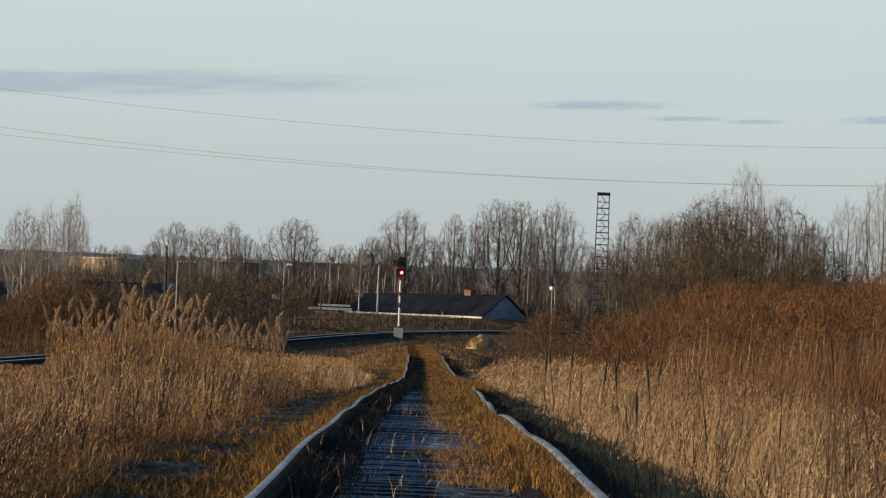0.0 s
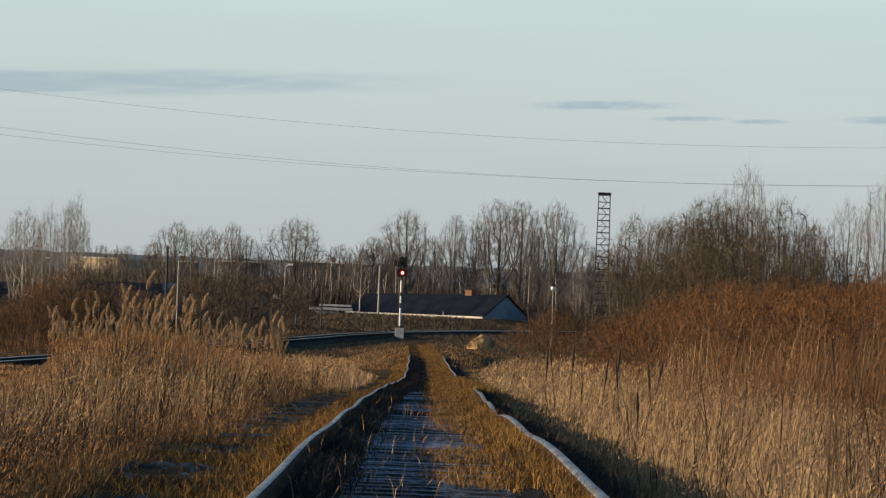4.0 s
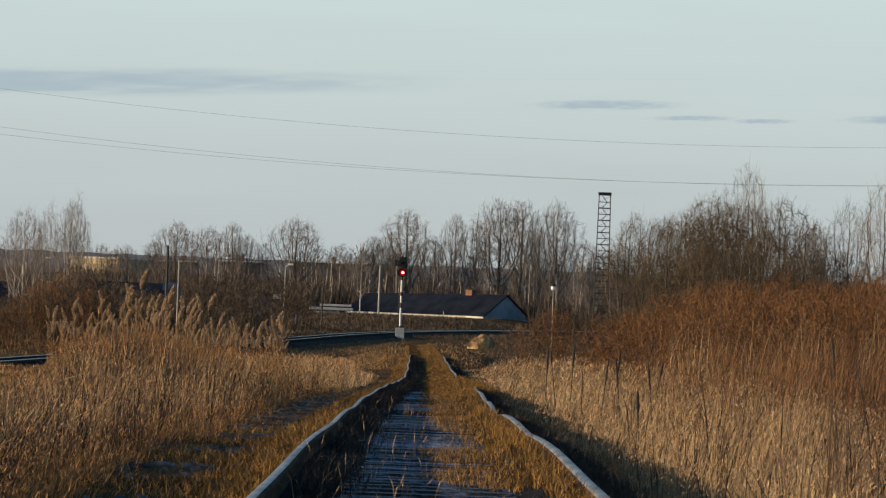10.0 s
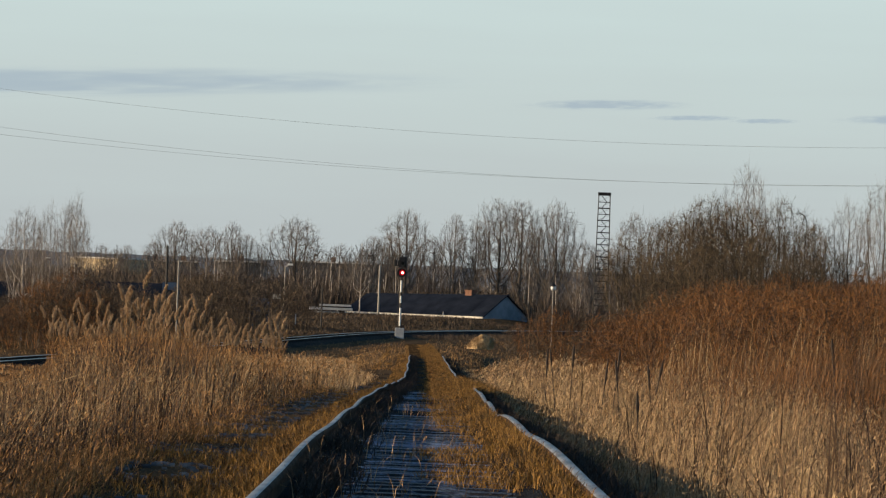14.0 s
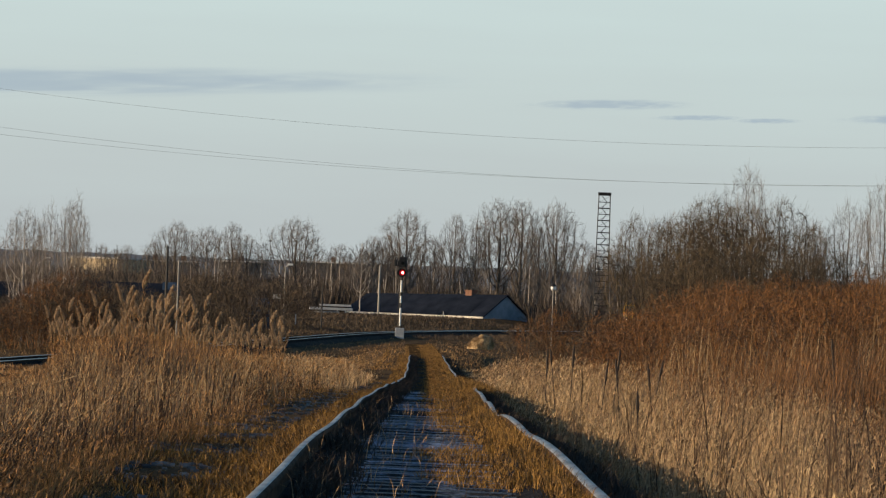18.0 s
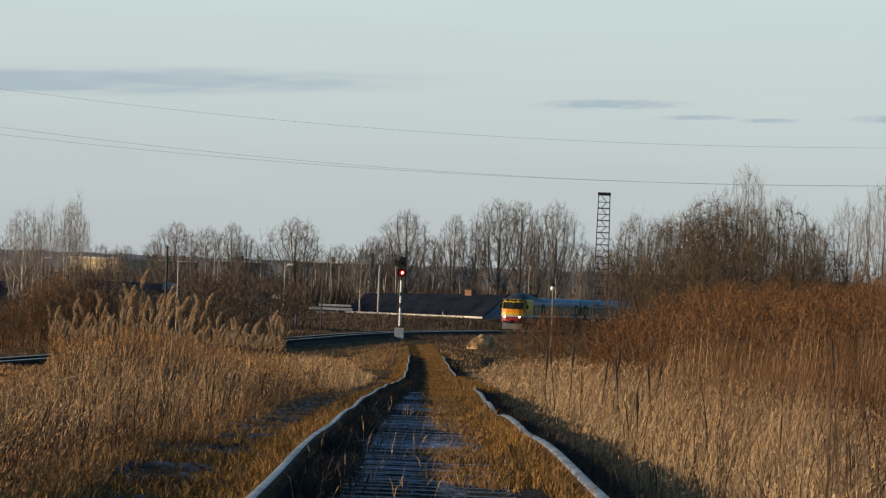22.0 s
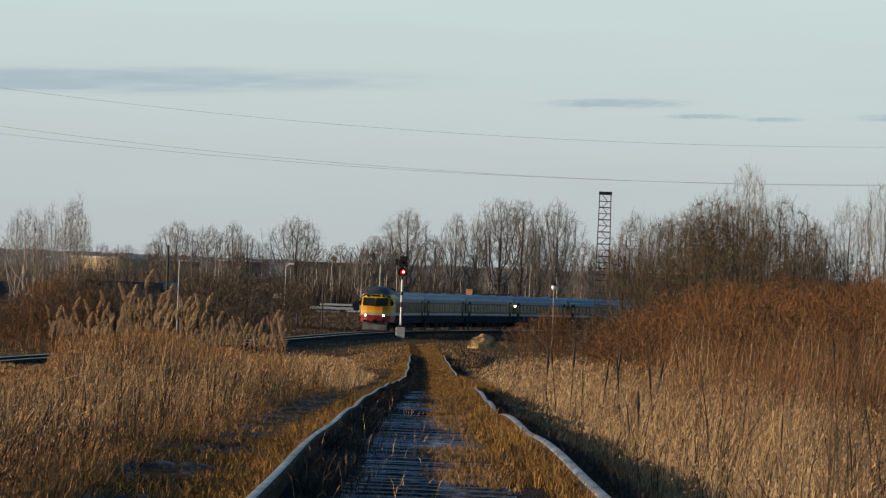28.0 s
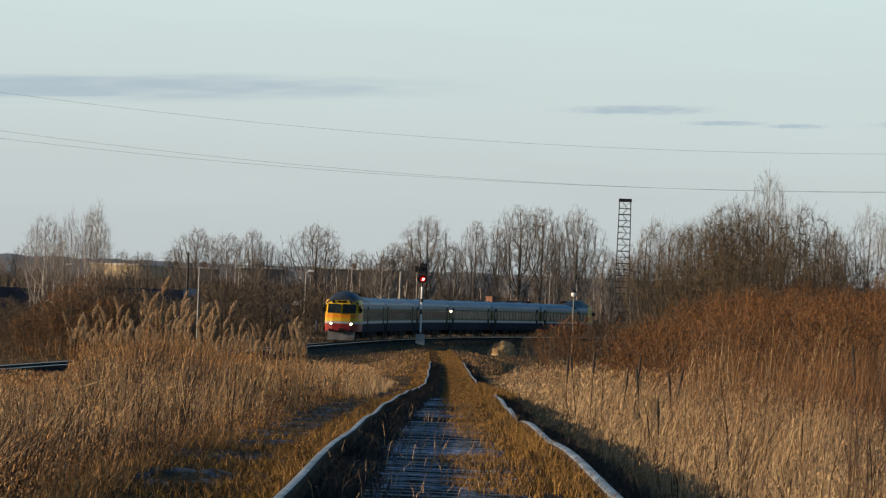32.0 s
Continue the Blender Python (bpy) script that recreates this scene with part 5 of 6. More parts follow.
def barn(px0, px1, y_ridge, y_eave, dep, label, turn=0, roof=M_TAR, wall=M_DARKPOLE):
    (xa, zr), (xb, ze) = spot(px0, y_ridge, dep), spot(px1, y_eave, dep)
    mid = spot((px0 + px1) / 2, y_ridge, dep)[1], spot((px0 + px1) / 2, y_eave, dep)[1]
    zg = min(-0.6, mid[1] - 2.2)
    b = thing("shed", pose((xa + xb) / 2, dep, zg, 0, 0, turn), label, "shed", "dark sheds")
    hl, zr, ze, dp = (xb - xa) / 2, mid[0] - zg, mid[1] - zg, 4.0
    part("wall", box(-hl + 0.2, hl - 0.2, -dp + 0.3, dp - 0.3, 0, ze), wall, b)
    part("roof", prism([(-dp, ze - 0.1), (dp, ze - 0.1), (0, zr)], "x", -hl, hl), roof, b)
    part("gable", prism([(-dp + 0.4, ze), (dp - 0.4, ze), (0, zr - 0.2)], "x", hl, hl + 0.06), wall, b)
    part("door", box(-hl * 0.3, -hl * 0.3 + 1.0, -dp + 0.26, -dp + 0.3, 0, 2.0), M_DARKPOLE, b)
    return b


barn(-90, 52, 497, 540, 520, "dark tarred shed half hidden by bushes", 6)
barn(150, 318, 500, 530, 540, "long dark tarred shed behind the reeds", -4)
barn(436, 480, 528, 540, 470, "small shed between bushes with blue shade in its colour", 3, M_SHADE_BLUE, M_SHADE_BLUE)
barn(288, 316, 500, 512, 470, "small shed behind a pole with blue shade in its colour", 3, M_SHADE_BLUE, M_SHADE_BLUE)
barn(1012, 1046, 548, 555, 640, "small whitewashed shed beyond the line", -8, M_CONCRETE, M_WHITEWASH)
sx0, sz0 = spot(489, 521, 450)
sgn = thing("sign_board", pose(sx0, 450, -0.6), "small pale sign board on a thin post", "sign")
part("post", rod((0, 0.06, 0), (0, 0.06, sz0 + 0.6), 0.04, None, 8), M_STEEL, sgn)
part("board", box(-0.42, 0.42, -0.02, 0.02, sz0 + 0.15, sz0 + 0.6, 0.01), M_POLE, sgn)
for px, y0, y1, dep in ((523, 556, 565, 440), (784, 552, 562, 556), (597, 548, 560, 560)):
    mx0, mz0 = spot(px, y1, dep)
    mk = thing("marker_post", pose(mx0, dep, mz0 - 0.5), "short white marker post beside the line", "marker post", "marker posts")
    part("post", rod((0, 0, 0), (0, 0, (y1 - y0) / FOCAL * dep + 0.5), 0.06, 0.055, 10), M_CONCRETE, mk)
    part("cap", rod((0, 0, (y1 - y0) / FOCAL * dep + 0.5), (0, 0, (y1 - y0) / FOCAL * dep + 0.58), 0.1, 0.04, 10), M_BLACK, mk)


def block_building(px0, px1, y_top, dep, wall, label, floors=3, chim=0, turn=0):
    xa, xb, zt = spot(px0, y_top, dep)[0], spot(px1, y_top, dep)[0], spot((px0 + px1) / 2, y_top, dep)[1]
    b = thing("far_building", pose((xa + xb) / 2, dep, -1, 0, 0, turn), label, "building", "buildings on the skyline")
    hl, ht = (xb - xa) / 2, zt + 1
    part("wall", box(-hl, hl, -5, 5, 0, ht - 0.3), wall, b)
    part("roof", box(-hl - 0.3, hl + 0.3, -5.3, 5.3, ht - 0.3, ht), M_WHITEWASH, b, "pale flat roof")
    n = max(3, int(hl * 2 / 3))
    for fl in range(floors):
        for k in range(n):
            wx = -hl + (k + 0.5) * 2 * hl / n
            part("window", box(wx - 0.6, wx + 0.6, -5.04, -4.98, ht - 4.6 - fl * 3, ht - 3.2 - fl * 3), M_T_GLASS, b)
    for k in range(chim):
        cx = -hl + (k + 0.5) * 2 * hl / chim
        part("chimney", box(cx - 0.5, cx + 0.5, -0.5, 0.5, ht, ht + 1.0), M_BRICK, b)
    return b


block_building(143, 246, 456, 820, M_YELLOW_WALL, "yellow plastered block with a pale flat roof", 2, 0, -32)
block_building(250, 350, 461, 900, M_DARKWALL, "long grey building with a pale roof edge", 2, 2)
block_building(385, 470, 462, 930, M_DARKWALL, "long low grey building on the skyline", 2, 1)
block_building(520, 660, 464, 960, M_DARKWALL, "long low blue-grey industrial hall", 2, 1)


# ---- tower, poles, wires ----
def lattice_tower():
    dep = 500.0
    xl, xr, yt = 1059.5, 1081.0, 341
    x, z1 = spot((xl + xr) / 2, yt, dep)
    tw = thing("lattice_tower", pose(x, dep, -0.6), "tall steel lattice tower with a dark top platform", "tower")
    hw, ht = (xr - xl) / 2 / FOCAL * dep, z1 + 0.6
    for a in (-1, 1):
        for b in (-1, 1):
            part("leg", rod((a * hw * 1.25, b * hw * 1.25, 0), (a * hw * 0.93, b * hw * 0.93, ht - 0.1), 0.032, None, 6), M_STEEL, tw)
    n = 23
    for k in range(n):
        z = 0.5 + k * (ht - 0.9) / n
        w = hw * (1.25 - 0.32 * z / ht)
        zn = z + (ht - 0.9) / n
        r = 0.05 if k % 2 else 0.03
        for p, q in (((-w, -w), (w, -w)), ((w, -w), (w, w)), ((w, w), (-w, w)), ((-w, w), (-w, -w))):
            part("crossbar", rod((*p, z), (*q, z), r, None, 4), M_STEEL, tw)
        # flights of steps run to and fro inside, with a landing at every other level
        e = 0.5 if k % 2 else -0.5
        part("flight", prism([(-e * w, z), (-e * w + 0.08 * (1 if e > 0 else -1), z), (e * w, zn), (e * w - 0.08 * (1 if e > 0 else -1), zn)], "y", -w * 0.45, w * 0.1), M_STEEL, tw)
        if k % 2:
            part("landing", box(-w * 0.75, w * 0.7, -w * 0.6, w * 0.3, z - 0.05, z + 0.05), M_STEEL, tw)
        part("brace", rod((-w, w, z), (w, w, zn), 0.012, None, 4), M_STEEL, tw)
    top = part("platform", box(-hw * 1.05, hw * 1.05, -hw * 1.05, hw * 1.05, ht - 0.34, ht, 0.02), M_BLACK, tw, "dark top platform")
    return tw


lattice_tower()


def pole(px, y_top, y_low, dep, r, material, label, lamp="", lean=0.0):
    x, z1 = spot(px, y_top, dep)
    z0 = min(spot(px, y_low, dep)[1], float(ground_z(x, dep)) - 0.1)
    p = thing("street_lamp" if lamp else "pole", pose(x, dep, z0), label, "street lamp" if lamp else "pole", "poles")
    h = z1 - z0
    part("shaft", rod((-lean * h, 0, 0), (0, 0, h), r * 1.25, r, 10), material, p)
    k = dep / 290
    if lamp == "arm":
        a = part("arm", rod((0, 0, h - 0.05), (0.22 * k, -0.1, h + 0.12 * k), 0.035 * k, None, 8), material, p)
        part("lamp_head", box(0.16 * k, 0.5 * k, -0.22, -0.05, h + 0.08 * k, h + 0.2 * k, 0.04), M_WHITE, a)
    if lamp == "globe":
        bm = bmesh.new()
        bmesh.ops.create_uvsphere(bm, u_segments=14, v_segments=10, radius=0.2, matrix=Matrix.Translation((0, -0.1, h - 0.05)))
        part("globe", bm, M_STREET_GLASS, p, "white glass globe")
        part("hood", rod((0, -0.1, h + 0.08), (0, -0.1, h + 0.3), 0.26, 0.08, 12), M_BLACK, p)
    return p


pole(297, 435, 520, 290, 0.075, M_DARKPOLE, "thick dark creosoted wooden pole")
pole(316.5, 461, 530, 290, 0.045, M_POLE, "pale grey concrete pole")
pole(672.5, 470, 560, 556, 0.11, M_POLE, "pale weathered post in front of the long house")
pole(571, 506, 556, 480, 0.08, M_DARKPOLE, "thin dark post by the slabs")
pole(76, 460, 540, 345, 0.05, M_POLE, "street lamp with a pale curved head", "arm")
pole(505, 472, 540, 485, 0.07, M_POLE, "street lamp with a pale curved head", "arm")
pole(979, 509, 590, 330, 0.035, M_POLE, "lamp post with a white globe under a dark hood", "globe")
pole(641, 432, 480, 1000, 0.12, M_WHITE, "thin white mast far off")
pole(654, 447, 480, 1000, 0.3, M_WHITE, "short white far chimney stack")

# stacked pale slabs beside the long house
for k, (a, b, y0, y1) in enumerate(((548, 624, 544.5, 549), (566, 622, 539, 542.5), (556, 600, 551, 554))):
    dep = 545.0
    xa, xb = spot(a, y0, dep)[0], spot(b, y0, dep)[0]
    za, zb = (spot((a + b) / 2, y, dep)[1] for y in (y1, y0))
    part_ob = part("concrete_slab", box(xa, xb, dep - 1.5 + k * 0.1, dep + 1.5, za, zb, 0.03), M_CONCRETE)
    tagged(part_ob, "pale grey concrete slab in a low stack", "slab", "stacked slabs")

# three overhead wires sagging across the sky
for yl, yr in ((157, 262), (225, 330), (238, 329)):
    dep = 260.0
    u = np.linspace(-2600, 4200, 90)
    yy = yr - (yr - yl) * ((1568 - u) / 1568) ** 2
    lu, ly = lvl(u, yy)
    pts = np.stack([at(lu, dep), 0 * u + dep, pz(ly, dep)], 1)
    r = 0.0065
    v, t = sweep(pts, [(-r, 0), (0, r), (r, 0), (0, -r)])
    tagged(new("overhead_wire", fast_mesh("overhead_wire", v, t, M_WIRE)), "thin grey overhead power wire sagging across the sky", "wire", "overhead wires")


# ---- clouds ----
def cloud_material():
    m = bpy.data.materials.new("cloud_vapour")
    m.use_nodes = True
    n, l = m.node_tree.nodes, m.node_tree.links
    n.clear()
    out, mix, tr_, em = n.new("ShaderNodeOutputMaterial"), n.new("ShaderNodeMixShader"), n.new("ShaderNodeBsdfTransparent"), n.new("ShaderNodeEmission")
    # the vapour glows blue-grey itself; the sun does not light it
    em.inputs["Color"].default_value, em.inputs["Strength"].default_value = (0.38, 0.47, 0.54, 1), 1.0
    co, no, sep = n.new("ShaderNodeTexCoord"), n.new("ShaderNodeTexNoise"), n.new("ShaderNodeVectorMath")
    mp = n.new("ShaderNodeMapping")
    mp.inputs["Scale"].default_value = (4.5, 1, 1.6)
    l.new(co.outputs["Generated"], mp.inputs["Vector"])
    l.new(mp.outputs[0], no.inputs["Vector"])
    no.inputs["Scale"].default_value, no.inputs["Detail"].default_value = 2.2, 3
    # soft oval, broken up by noise
    sub = n.new("ShaderNodeVectorMath")
    sub.operation = "SUBTRACT"
    sub.inputs[1].default_value = (0.5, 0.5, 0.45)
    l.new(co.outputs["Generated"], sub.inputs[0])
    sc = n.new("ShaderNodeVectorMath")
    sc.operation = "MULTIPLY"
    sc.inputs[1].default_value = (2, 0, 2.2)
    l.new(sub.outputs[0], sc.inputs[0])
    ln = n.new("ShaderNodeVectorMath")
    ln.operation = "LENGTH"
    l.new(sc.outputs[0], ln.inputs[0])
    a = n.new("ShaderNodeMath")
    a.operation = "MULTIPLY_ADD"
    a.inputs[1].default_value, a.inputs[2].default_value = 2.0, -0.3
    l.new(no.outputs["Fac"], a.inputs[0])
    b = n.new("ShaderNodeMath")
    b.operation = "SUBTRACT"
    l.new(a.outputs[0], b.inputs[0])
    half = n.new("ShaderNodeMath")
    half.operation = "MULTIPLY"
    half.inputs[1].default_value = 0.75
    l.new(ln.outputs["Value"], half.inputs[0])
    l.new(half.outputs[0], b.inputs[1])
    edge_ = n.new("ShaderNodeMapRange")
    edge_.interpolation_type = "SMOOTHSTEP"
    edge_.inputs["From Min"].default_value, edge_.inputs["From Max"].default_value = -0.45, 0.75
    edge_.inputs["To Max"].default_value = 0.8
    l.new(b.outputs[0], edge_.inputs["Value"])
    rim = n.new("ShaderNodeMapRange")
    rim.interpolation_type = "SMOOTHSTEP"
    rim.inputs["From Min"].default_value, rim.inputs["From Max"].default_value = 1.0, 0.4
    l.new(ln.outputs["Value"], rim.inputs["Value"])
    mul = n.new("ShaderNodeMath")
    mul.operation = "MULTIPLY"
    l.new(edge_.outputs[0], mul.inputs[0])
    l.new(rim.outputs[0], mul.inputs[1])
    l.new(mul.outputs[0], mix.inputs[0])
    l.new(tr_.outputs[0], mix.inputs[1])
    l.new(em.outputs[0], mix.inputs[2])
    l.new(mix.outputs[0], out.inputs["Surface"])
    return m


M_CLOUD = cloud_material()
clouds = []
for px0, px1, y0, y1 in ((-800, 960, 106, 178), (895, 1255, 172, 198), (1130, 1330, 202, 216), (1280, 1430, 208, 221), (1450, 1780, 199, 224)):
    dep = 3600.0
    (xm, zm), xw, zw = spot((px0 + px1) / 2, (y0 + y1) / 2, dep), (px1 - px0) / FOCAL * dep, (y1 - y0) / FOCAL * dep
    k = 24
    uu, ww = np.meshgrid(np.linspace(0, 1, k), np.linspace(0, 1, 8), indexing="ij")
    bulge = -12 * np.sin(uu * math.pi) * np.sin(ww * math.pi)
    v = np.stack([(uu - 0.5) * xw, bulge, (ww - 0.5) * zw], -1).reshape(-1, 3)
    i, j = np.meshgrid(np.arange(k - 1), np.arange(7), indexing="ij")
    a = (i * 8 + j).ravel()
    t = np.concatenate([np.stack([a, a + 8, a + 9], 1), np.stack([a, a + 9, a + 1], 1)])
    m = pose(xm, dep, zm, 0, -math.degrees(ROLL), 0)
    cl = new("backdrop_cloud", fast_mesh("backdrop_cloud", v, t, M_CLOUD))
    cl.matrix_basis = m
    tagged(cl, "thin blue-grey streak of cloud low in the sky", "cloud", "clouds", "structure")
    clouds.append((cl, m))

# ---- the diesel train ----
PITCH = 26.0
HALF = 12.65


def side_band(z0, z1, w0, w1, x0, x1, bm=None):
    """A closed band of the body shell: two sides joined through, from x0 to x1."""
    return prism([(-w0, z0), (w0, z0), (w1, z1), (-w1, z1)], "x", x0, x1, bm)


def nose_plan(shift=0.0, w=1.0):
    half = [(9.2, 1.55), (11.2, 1.53), (12.0, 1.44), (12.4, 1.22), (12.58, 0.75), (12.64, 0.0)]
    pts = [(x - shift * max(0, (x - 10.2) / 2.4), y * w) for x, y in half]
    return pts + [(x, -y) for x, y in pts[-2::-1]]


def nose_band(z0, z1, s0, s1, w0=1.0, w1=1.0):
    bm = bmesh.new()
    lo = [bm.verts.new((x, y, z0)) for x, y in nose_plan(s0, w0)]
    hi = [bm.verts.new((x, y, z1)) for x, y in nose_plan(s1, w1)]
    n = len(lo)
    for i in range(n):
        bm.faces.new((lo[i], lo[(i + 1) % n], hi[(i + 1) % n], hi[i]))
    bm.faces.new(lo[::-1])
    bm.faces.new(hi)
    bmesh.ops.recalc_face_normals(bm, faces=bm.faces)
    return bm


def roof_section(rise=0.0):
    half = [(1.55, 3.25), (1.47, 3.42), (1.22, 3.62 + rise * 0.5), (0.7, 3.76 + rise * 0.9), (0.0, 3.82 + rise)]
    return half + [(-x, z) for x, z in half[-2::-1]]


def coach(head):
    kind = "driving_car" if head else "trailer_car"
    label = "yellow-fronted blue diesel driving car with lit headlamps" if head else "blue diesel train coach with a shade-toned yellow window band"
    c = thing(kind, pose(0, 0, -300), label, "train car", "cars of the train")
    x0, x1 = -HALF, (9.2 if head else HALF)
    lower = part("lower_body", side_band(0.85, 1.62, 1.50, 1.55, x0, x1), M_T_BLUE, c, "dark blue lower side")
    part("stripe", side_band(1.62, 1.84, 1.553, 1.553, x0, x1), M_T_WHITE, c, "white stripe")
    part("window_band", side_band(1.84, 2.92, 1.55, 1.55, x0, x1), M_T_YELLOW_SHADED, c, "yellow window band with shade in its colour")
    part("cornice", side_band(2.92, 3.25, 1.55, 1.55, x0, x1), M_CORNICE, c, "pale grey-blue cornice")
    bm = prism(roof_section(), "x", x0, x1)
    roof = part("roof", bm, M_T_ROOF, c, "blue-grey arched roof")
    for k in range(3):
        xx = x0 + 4 + k * (x1 - x0 - 8) / 2
        part("roof_vent", box(xx - 0.35, xx + 0.35, -0.3, 0.3, 3.76, 3.9, 0.04), M_T_ROOF, roof)
    part("gutter", side_band(3.22, 3.28, 1.57, 1.57, x0, x1), M_T_WHITE, roof, "pale roof gutter")
    doors = (-10.9, 10.9) if not head else (-10.9, 4.6)
    wins = [w for w in np.arange(-9.4, x1 - 0.9, 1.55) if all(abs(w - d_) > 1.1 for d_ in doors)]
    for s in (-1, 1):
        for w in wins:
            pane = part("window", box(w - 0.56, w + 0.56, s * 1.552 - 0.006, s * 1.552 + 0.006, 2.0, 2.78), M_T_GLASS, c)
            part("window_frame", box(w - 0.6, w + 0.6, s * 1.55 - 0.004, s * 1.55 + 0.004, 2.45, 2.49), M_T_DARK, pane)
        for d_ in doors:
            door = part("door", box(d_ - 0.55, d_ + 0.55, s * 1.556 - 0.01, s * 1.556 + 0.01, 1.0, 3.1), M_T_DARK, c, "dark sliding door")
            part("door_window", box(d_ - 0.3, d_ + 0.3, s * 1.566 - 0.006, s * 1.566 + 0.006, 2.0, 2.8), M_T_GLASS, door)
    for k, xx in enumerate((-8.6, 8.6)):
        bg = part("bogie", box(xx - 1.7, xx + 1.7, -1.05, 1.05, 0.45, 0.78, 0.05), M_T_DARK, c)
        for wx in (-1.1, 1.1):
            for s in (-1, 1):
                part("wheel", rod((xx + wx, s * 0.80, 0.475), (xx + wx, s * 0.70, 0.475), 0.475, None, 18), M_STEEL, bg)
            part("axle_box", box(xx + wx - 0.16, xx + wx + 0.16, -1.12, 1.12, 0.34, 0.62, 0.03), M_STEEL, bg)
    for xx, ln, h in ((-4.2, 2.6, 0.35), (-0.4, 3.2, 0.42), (3.8, 2.6, 0.32)):
        part("underfloor_box", box(xx - ln / 2, xx + ln / 2, -1.2, 1.2, h, 0.86, 0.04), M_T_DARK, c)
    part("gangway", box(-HALF - 0.3, -HALF, -0.55, 0.55, 0.95, 3.05, 0.03), M_T_DARK, c)
    if not head:
        part("gangway", box(HALF, HALF + 0.3, -0.55, 0.55, 0.95, 3.05, 0.03), M_T_DARK, c)
        return c
    # the driving end
    part("nose_skirt", nose_band(0.95, 1.60, 0.0, 0.0, 0.97, 1.0), M_T_RED, c, "red lower nose")
    part("nose_stripe", nose_band(1.60, 1.78, 0.0, 0.02), M_T_WHITE, c, "white stripe round the nose")
    part("nose_belt", nose_band(1.78, 2.08, 0.02, 0.06), M_T_YELLOW, c)
    part("nose_belt", nose_band(2.08, 2.42, 0.06, 0.12), M_T_ORANGE, c, "orange belt under the windscreens")
    cab = part("cab_front", nose_band(2.42, 3.34, 0.12, 0.5, 1.0, 0.985), M_T_YELLOW, c, "yellow cab front")
    part("brow", nose_band(3.34, 3.62, 0.5, 0.75, 0.985, 0.93), M_T_YELLOW, c, "yellow brow over the windscreens")
    for s in (-1, 1):
        bm = bmesh.new()
        pts = []
        for x_, y_, z_ in ((12.60, 0.10, 2.50), (12.34, 1.22, 2.50), (12.02, 1.21, 3.26), (12.27, 0.10, 3.26)):
            pts.append(bm.verts.new((x_ + 0.02, s * y_, z_)))
        f = bm.faces.new(pts)
        r = bmesh.ops.extrude_face_region(bm, geom=[f])
        bmesh.ops.translate(bm, vec=(0.04, 0, 0.01), verts=[g for g in r["geom"] if isinstance(g, bmesh.types.BMVert)])
        bmesh.ops.recalc_face_normals(bm, faces=bm.faces)
        ws = part("windscreen", bm, M_T_GLASS, cab, "dark windscreen pane")
        bm = box(11.2, 11.95, s * 1.5 - 0.03, s * 1.5 + 0.03, 2.5, 3.2)
        part("side_window", bm, M_T_GLASS, cab)
        part("headlamp_ring", rod((12.45, s * 0.86, 1.58), (12.60, s * 0.86, 1.58), 0.17, None, 18), M_STEEL, c)
        part("headlamp", rod((12.58, s * 0.86, 1.58), (12.64, s * 0.86, 1.58), 0.10, None, 18), M_LAMP, c, "lit headlamp")
        part("buffer", rod((12.4, s * 0.95, 1.05), (12.85, s * 0.95, 1.05), 0.10, None, 14), M_T_DARK, c)
        part("mirror", box(11.9, 11.98, s * 1.62 - 0.1, s * 1.62 + 0.1, 2.6, 2.95, 0.02), M_T_DARK, c)
        part("brow_lamp", rod((12.0, s * 0.75, 3.46), (12.12, s * 0.75, 3.46), 0.14, None, 14), M_T_GLASS, c)
    part("number_board", box(12.0, 12.1, -0.38, 0.38, 3.36, 3.56, 0.02), M_T_DARK, c)
    part("snow_plough", prism([(11.6, 0.95), (12.4, 0.95), (12.6, 0.2), (12.2, 0.2)], "y", -1.15, 1.15), M_PLOUGH, c, "pale grey snow plough")
    part("coupler", box(12.5, 13.0, -0.18, 0.18, 0.9, 1.2, 0.04), M_T_DARK, c)
    # the roof swells into a rounded hood behind the brow
    bm = bmesh.new()
    rings = []
    for x_, rise, w in ((2.6, -0.03, 1.0), (4.2, 0.06, 0.995), (5.6, 0.24, 0.98), (7.0, 0.44, 0.965), (8.4, 0.56, 0.955), (9.8, 0.54, 0.94), (10.8, 0.38, 0.925), (11.5, 0.12, 0.91), (11.9, -0.12, 0.90)):
        rings.append([bm.verts.new((x_, y_ * w, z_ + 0.02)) for y_, z_ in roof_section(rise)])
    for a, b in zip(rings, rings[1:]):
        for k in range(len(a) - 1):
            f = bm.faces.new((a[k], a[k + 1], b[k + 1], b[k]))
            f.smooth = True
    bm.faces.new(rings[0])
    bm.faces.new(rings[-1][::-1])
    bmesh.ops.recalc_face_normals(bm, faces=bm.faces)
    part("cab_dome", bm, M_T_DOME, c, "dark raised roof hood behind the cab")
    for xx in (5.2, 6.2):
        part("exhaust", box(xx - 0.2, xx + 0.2, 0.3, 0.9, 3.7, 4.2 + 0.05 * (xx > 6), 0.06), M_T_DARK, c)
    part("antenna", rod((9.5, 0, 4.3), (9.5, 0, 4.55), 0.02, None, 6), M_T_DARK, c)
    return c


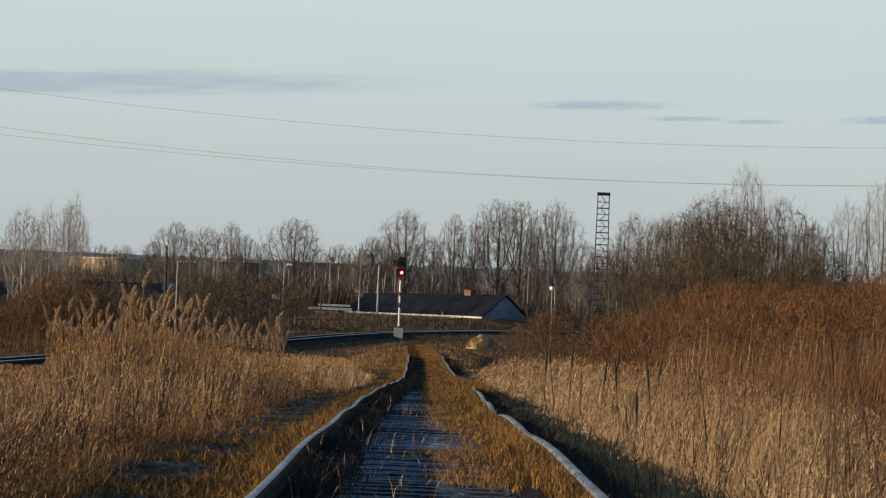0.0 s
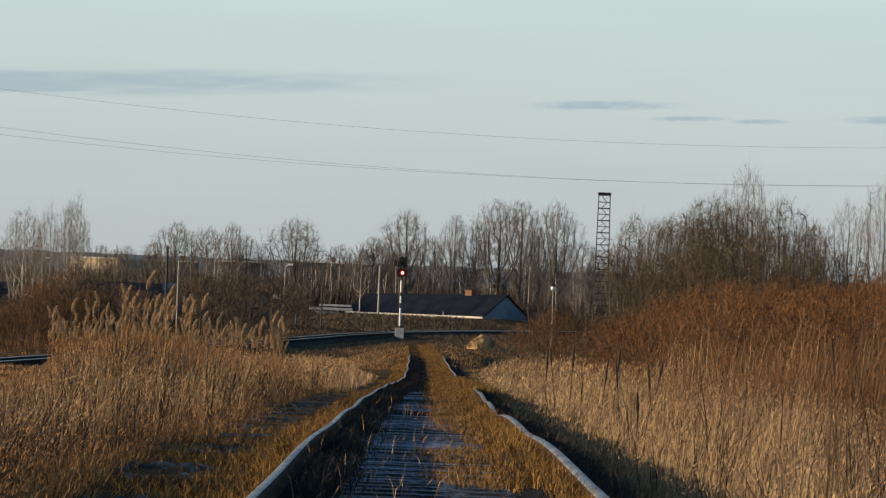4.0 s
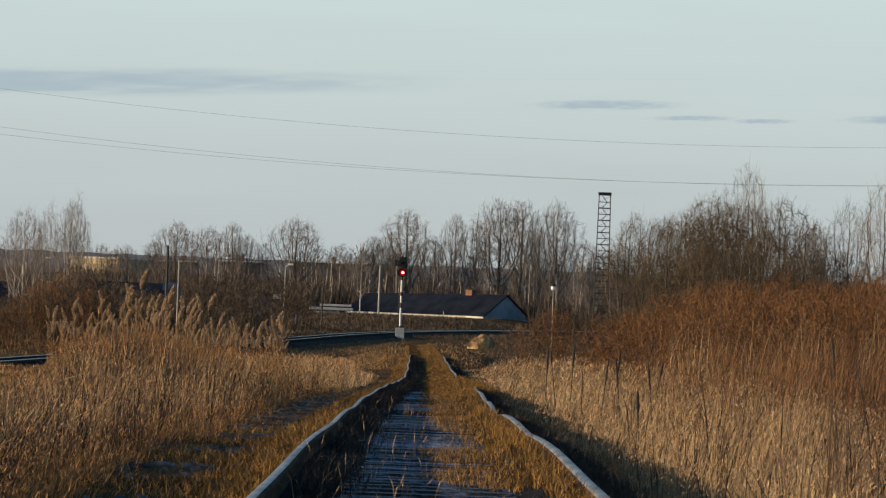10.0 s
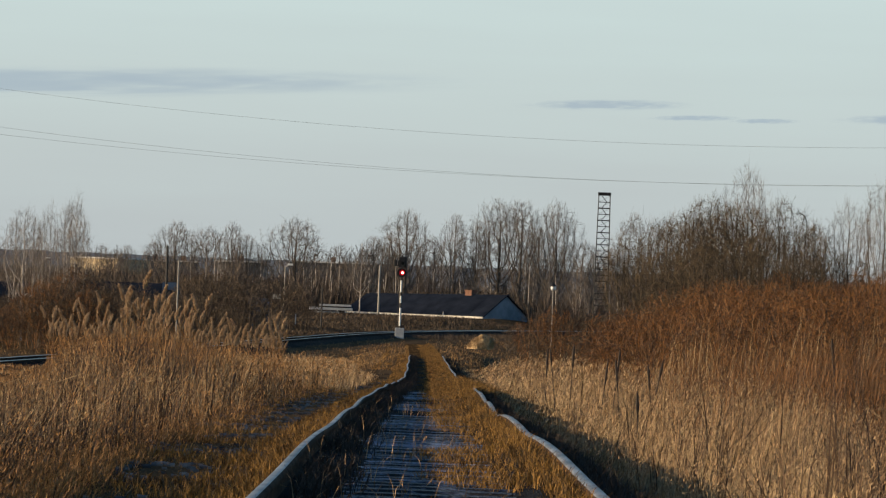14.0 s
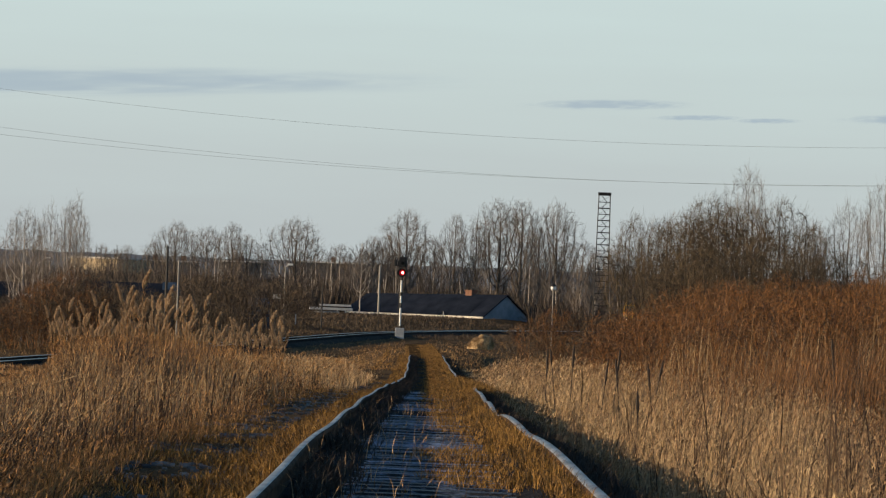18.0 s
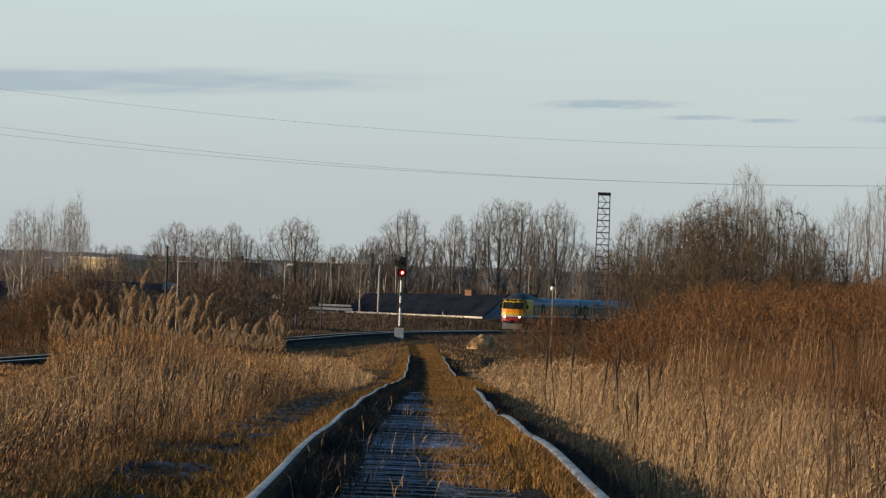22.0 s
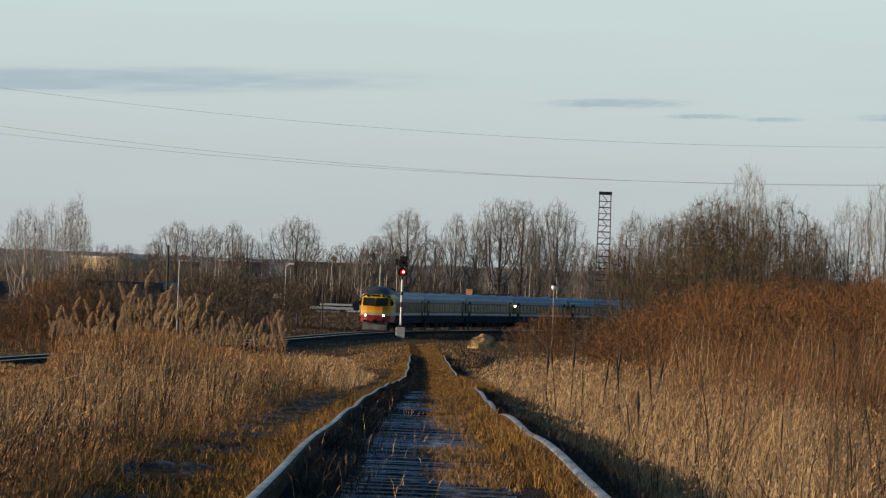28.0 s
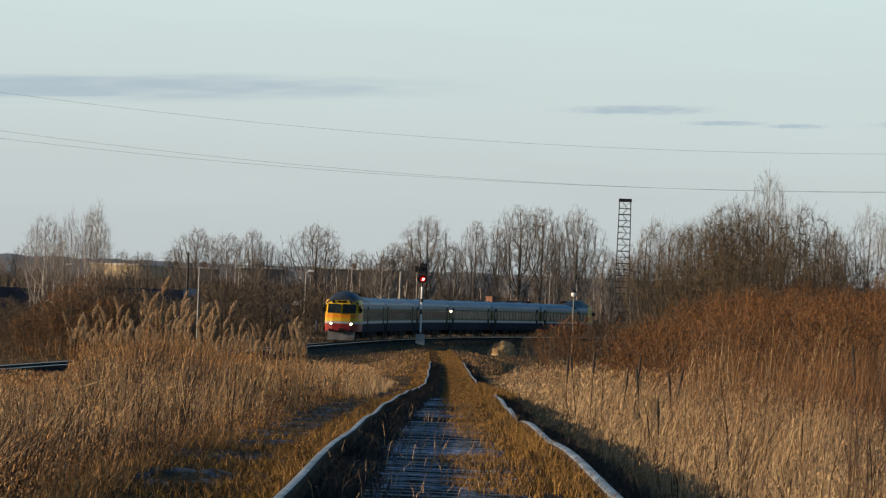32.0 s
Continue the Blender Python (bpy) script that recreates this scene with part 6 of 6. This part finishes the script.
M_T_DOME = mat("dome_grey", (0.012, 0.015, 0.02), (0.05, 0.065, 0.085), 0.5, 0.7, spec=0.25)
driving, trailer = coach(True), coach(False)
HERE = pose(0, 0, -300)
second = copy_thing(trailer, HERE)
third = copy_thing(trailer, HERE)
third["label"] = "blue diesel train coach with a lit marker lamp at its end"
part("marker_lamp", rod((HALF - 0.1, 1.62, 2.75), (HALF + 0.06, 1.62, 2.75), 0.11, None, 14), M_LAMP, third, "lit round marker lamp")
fourth = copy_thing(trailer, HERE)
cars = [(driving, 1), (trailer, 1), (second, 1), (third, 1), (fourth, 1), (copy_thing(driving, HERE), -1)]

TY = np.linspace(60, 1400, 13401)
TX = main_x(TY)
TS = np.concatenate([[0], np.cumsum(np.hypot(np.diff(TX), np.diff(TY)))])
TS -= np.interp(394, TY, TS)
# seconds, and how far the train's front still has to run
RUN = [(0, 418.0), (18.5, 170.0), (20, 150.0), (22, 123.7), (24, 96.7), (25, 82.6), (26.5, 60.9), (28, 39.7), (29, 25.2), (30, 12.0), (31, 0.9), (32, -8.8)]


def on_track(s):
    return Vector((float(np.interp(s, TS, TX)), float(np.interp(s, TS, TY)), 0.0))


def car_pose(front, k, way):
    mid = front + HALF + 0.3 + k * PITCH
    a, b = on_track(mid - 8.6), on_track(mid + 8.6)
    d = (a - b) * way
    return Matrix.Translation((a + b) / 2) @ Matrix.Rotation(math.atan2(d.y, d.x), 4, "Z")


def motions():
    """The train runs in on the bend; clouds drift; reed plumes nod in the wind."""
    times = sorted({*np.arange(0, 32.01, 2.0).tolist(), *[t for t, _ in RUN], *np.arange(18, 32.01, 1.0).tolist()})
    ts, fs_ = [t for t, _ in RUN], [f for _, f in RUN]
    for k, (car, way) in enumerate(cars):
        walk(car, [(t, car_pose(float(np.interp(t, ts, fs_)), k, way)) for t in times])
    for cl, m in clouds:
        walk(cl, [(0, Matrix.Translation((-7.0, 0, -1.0)) @ m), (32, Matrix.Translation((7.0, 0, 1.0)) @ m)])
    rs = np.random.RandomState(9)
    for r, m in reeds:
        ph, w = rs.uniform(0, 6.28), rs.uniform(1.0, 1.6)
        rows = []
        for t in np.arange(0, 32.01, 1.0):
            lean = 2.2 * math.sin(t * w + ph) + 1.2 * math.sin(t * w * 0.37 + ph * 2)
            rows.append((float(t), Matrix.Translation(m.translation) @ pose(0, 0, 0, 0, lean, 0) @ m.to_3x3().to_4x4()))
        walk(r, rows)


motions()
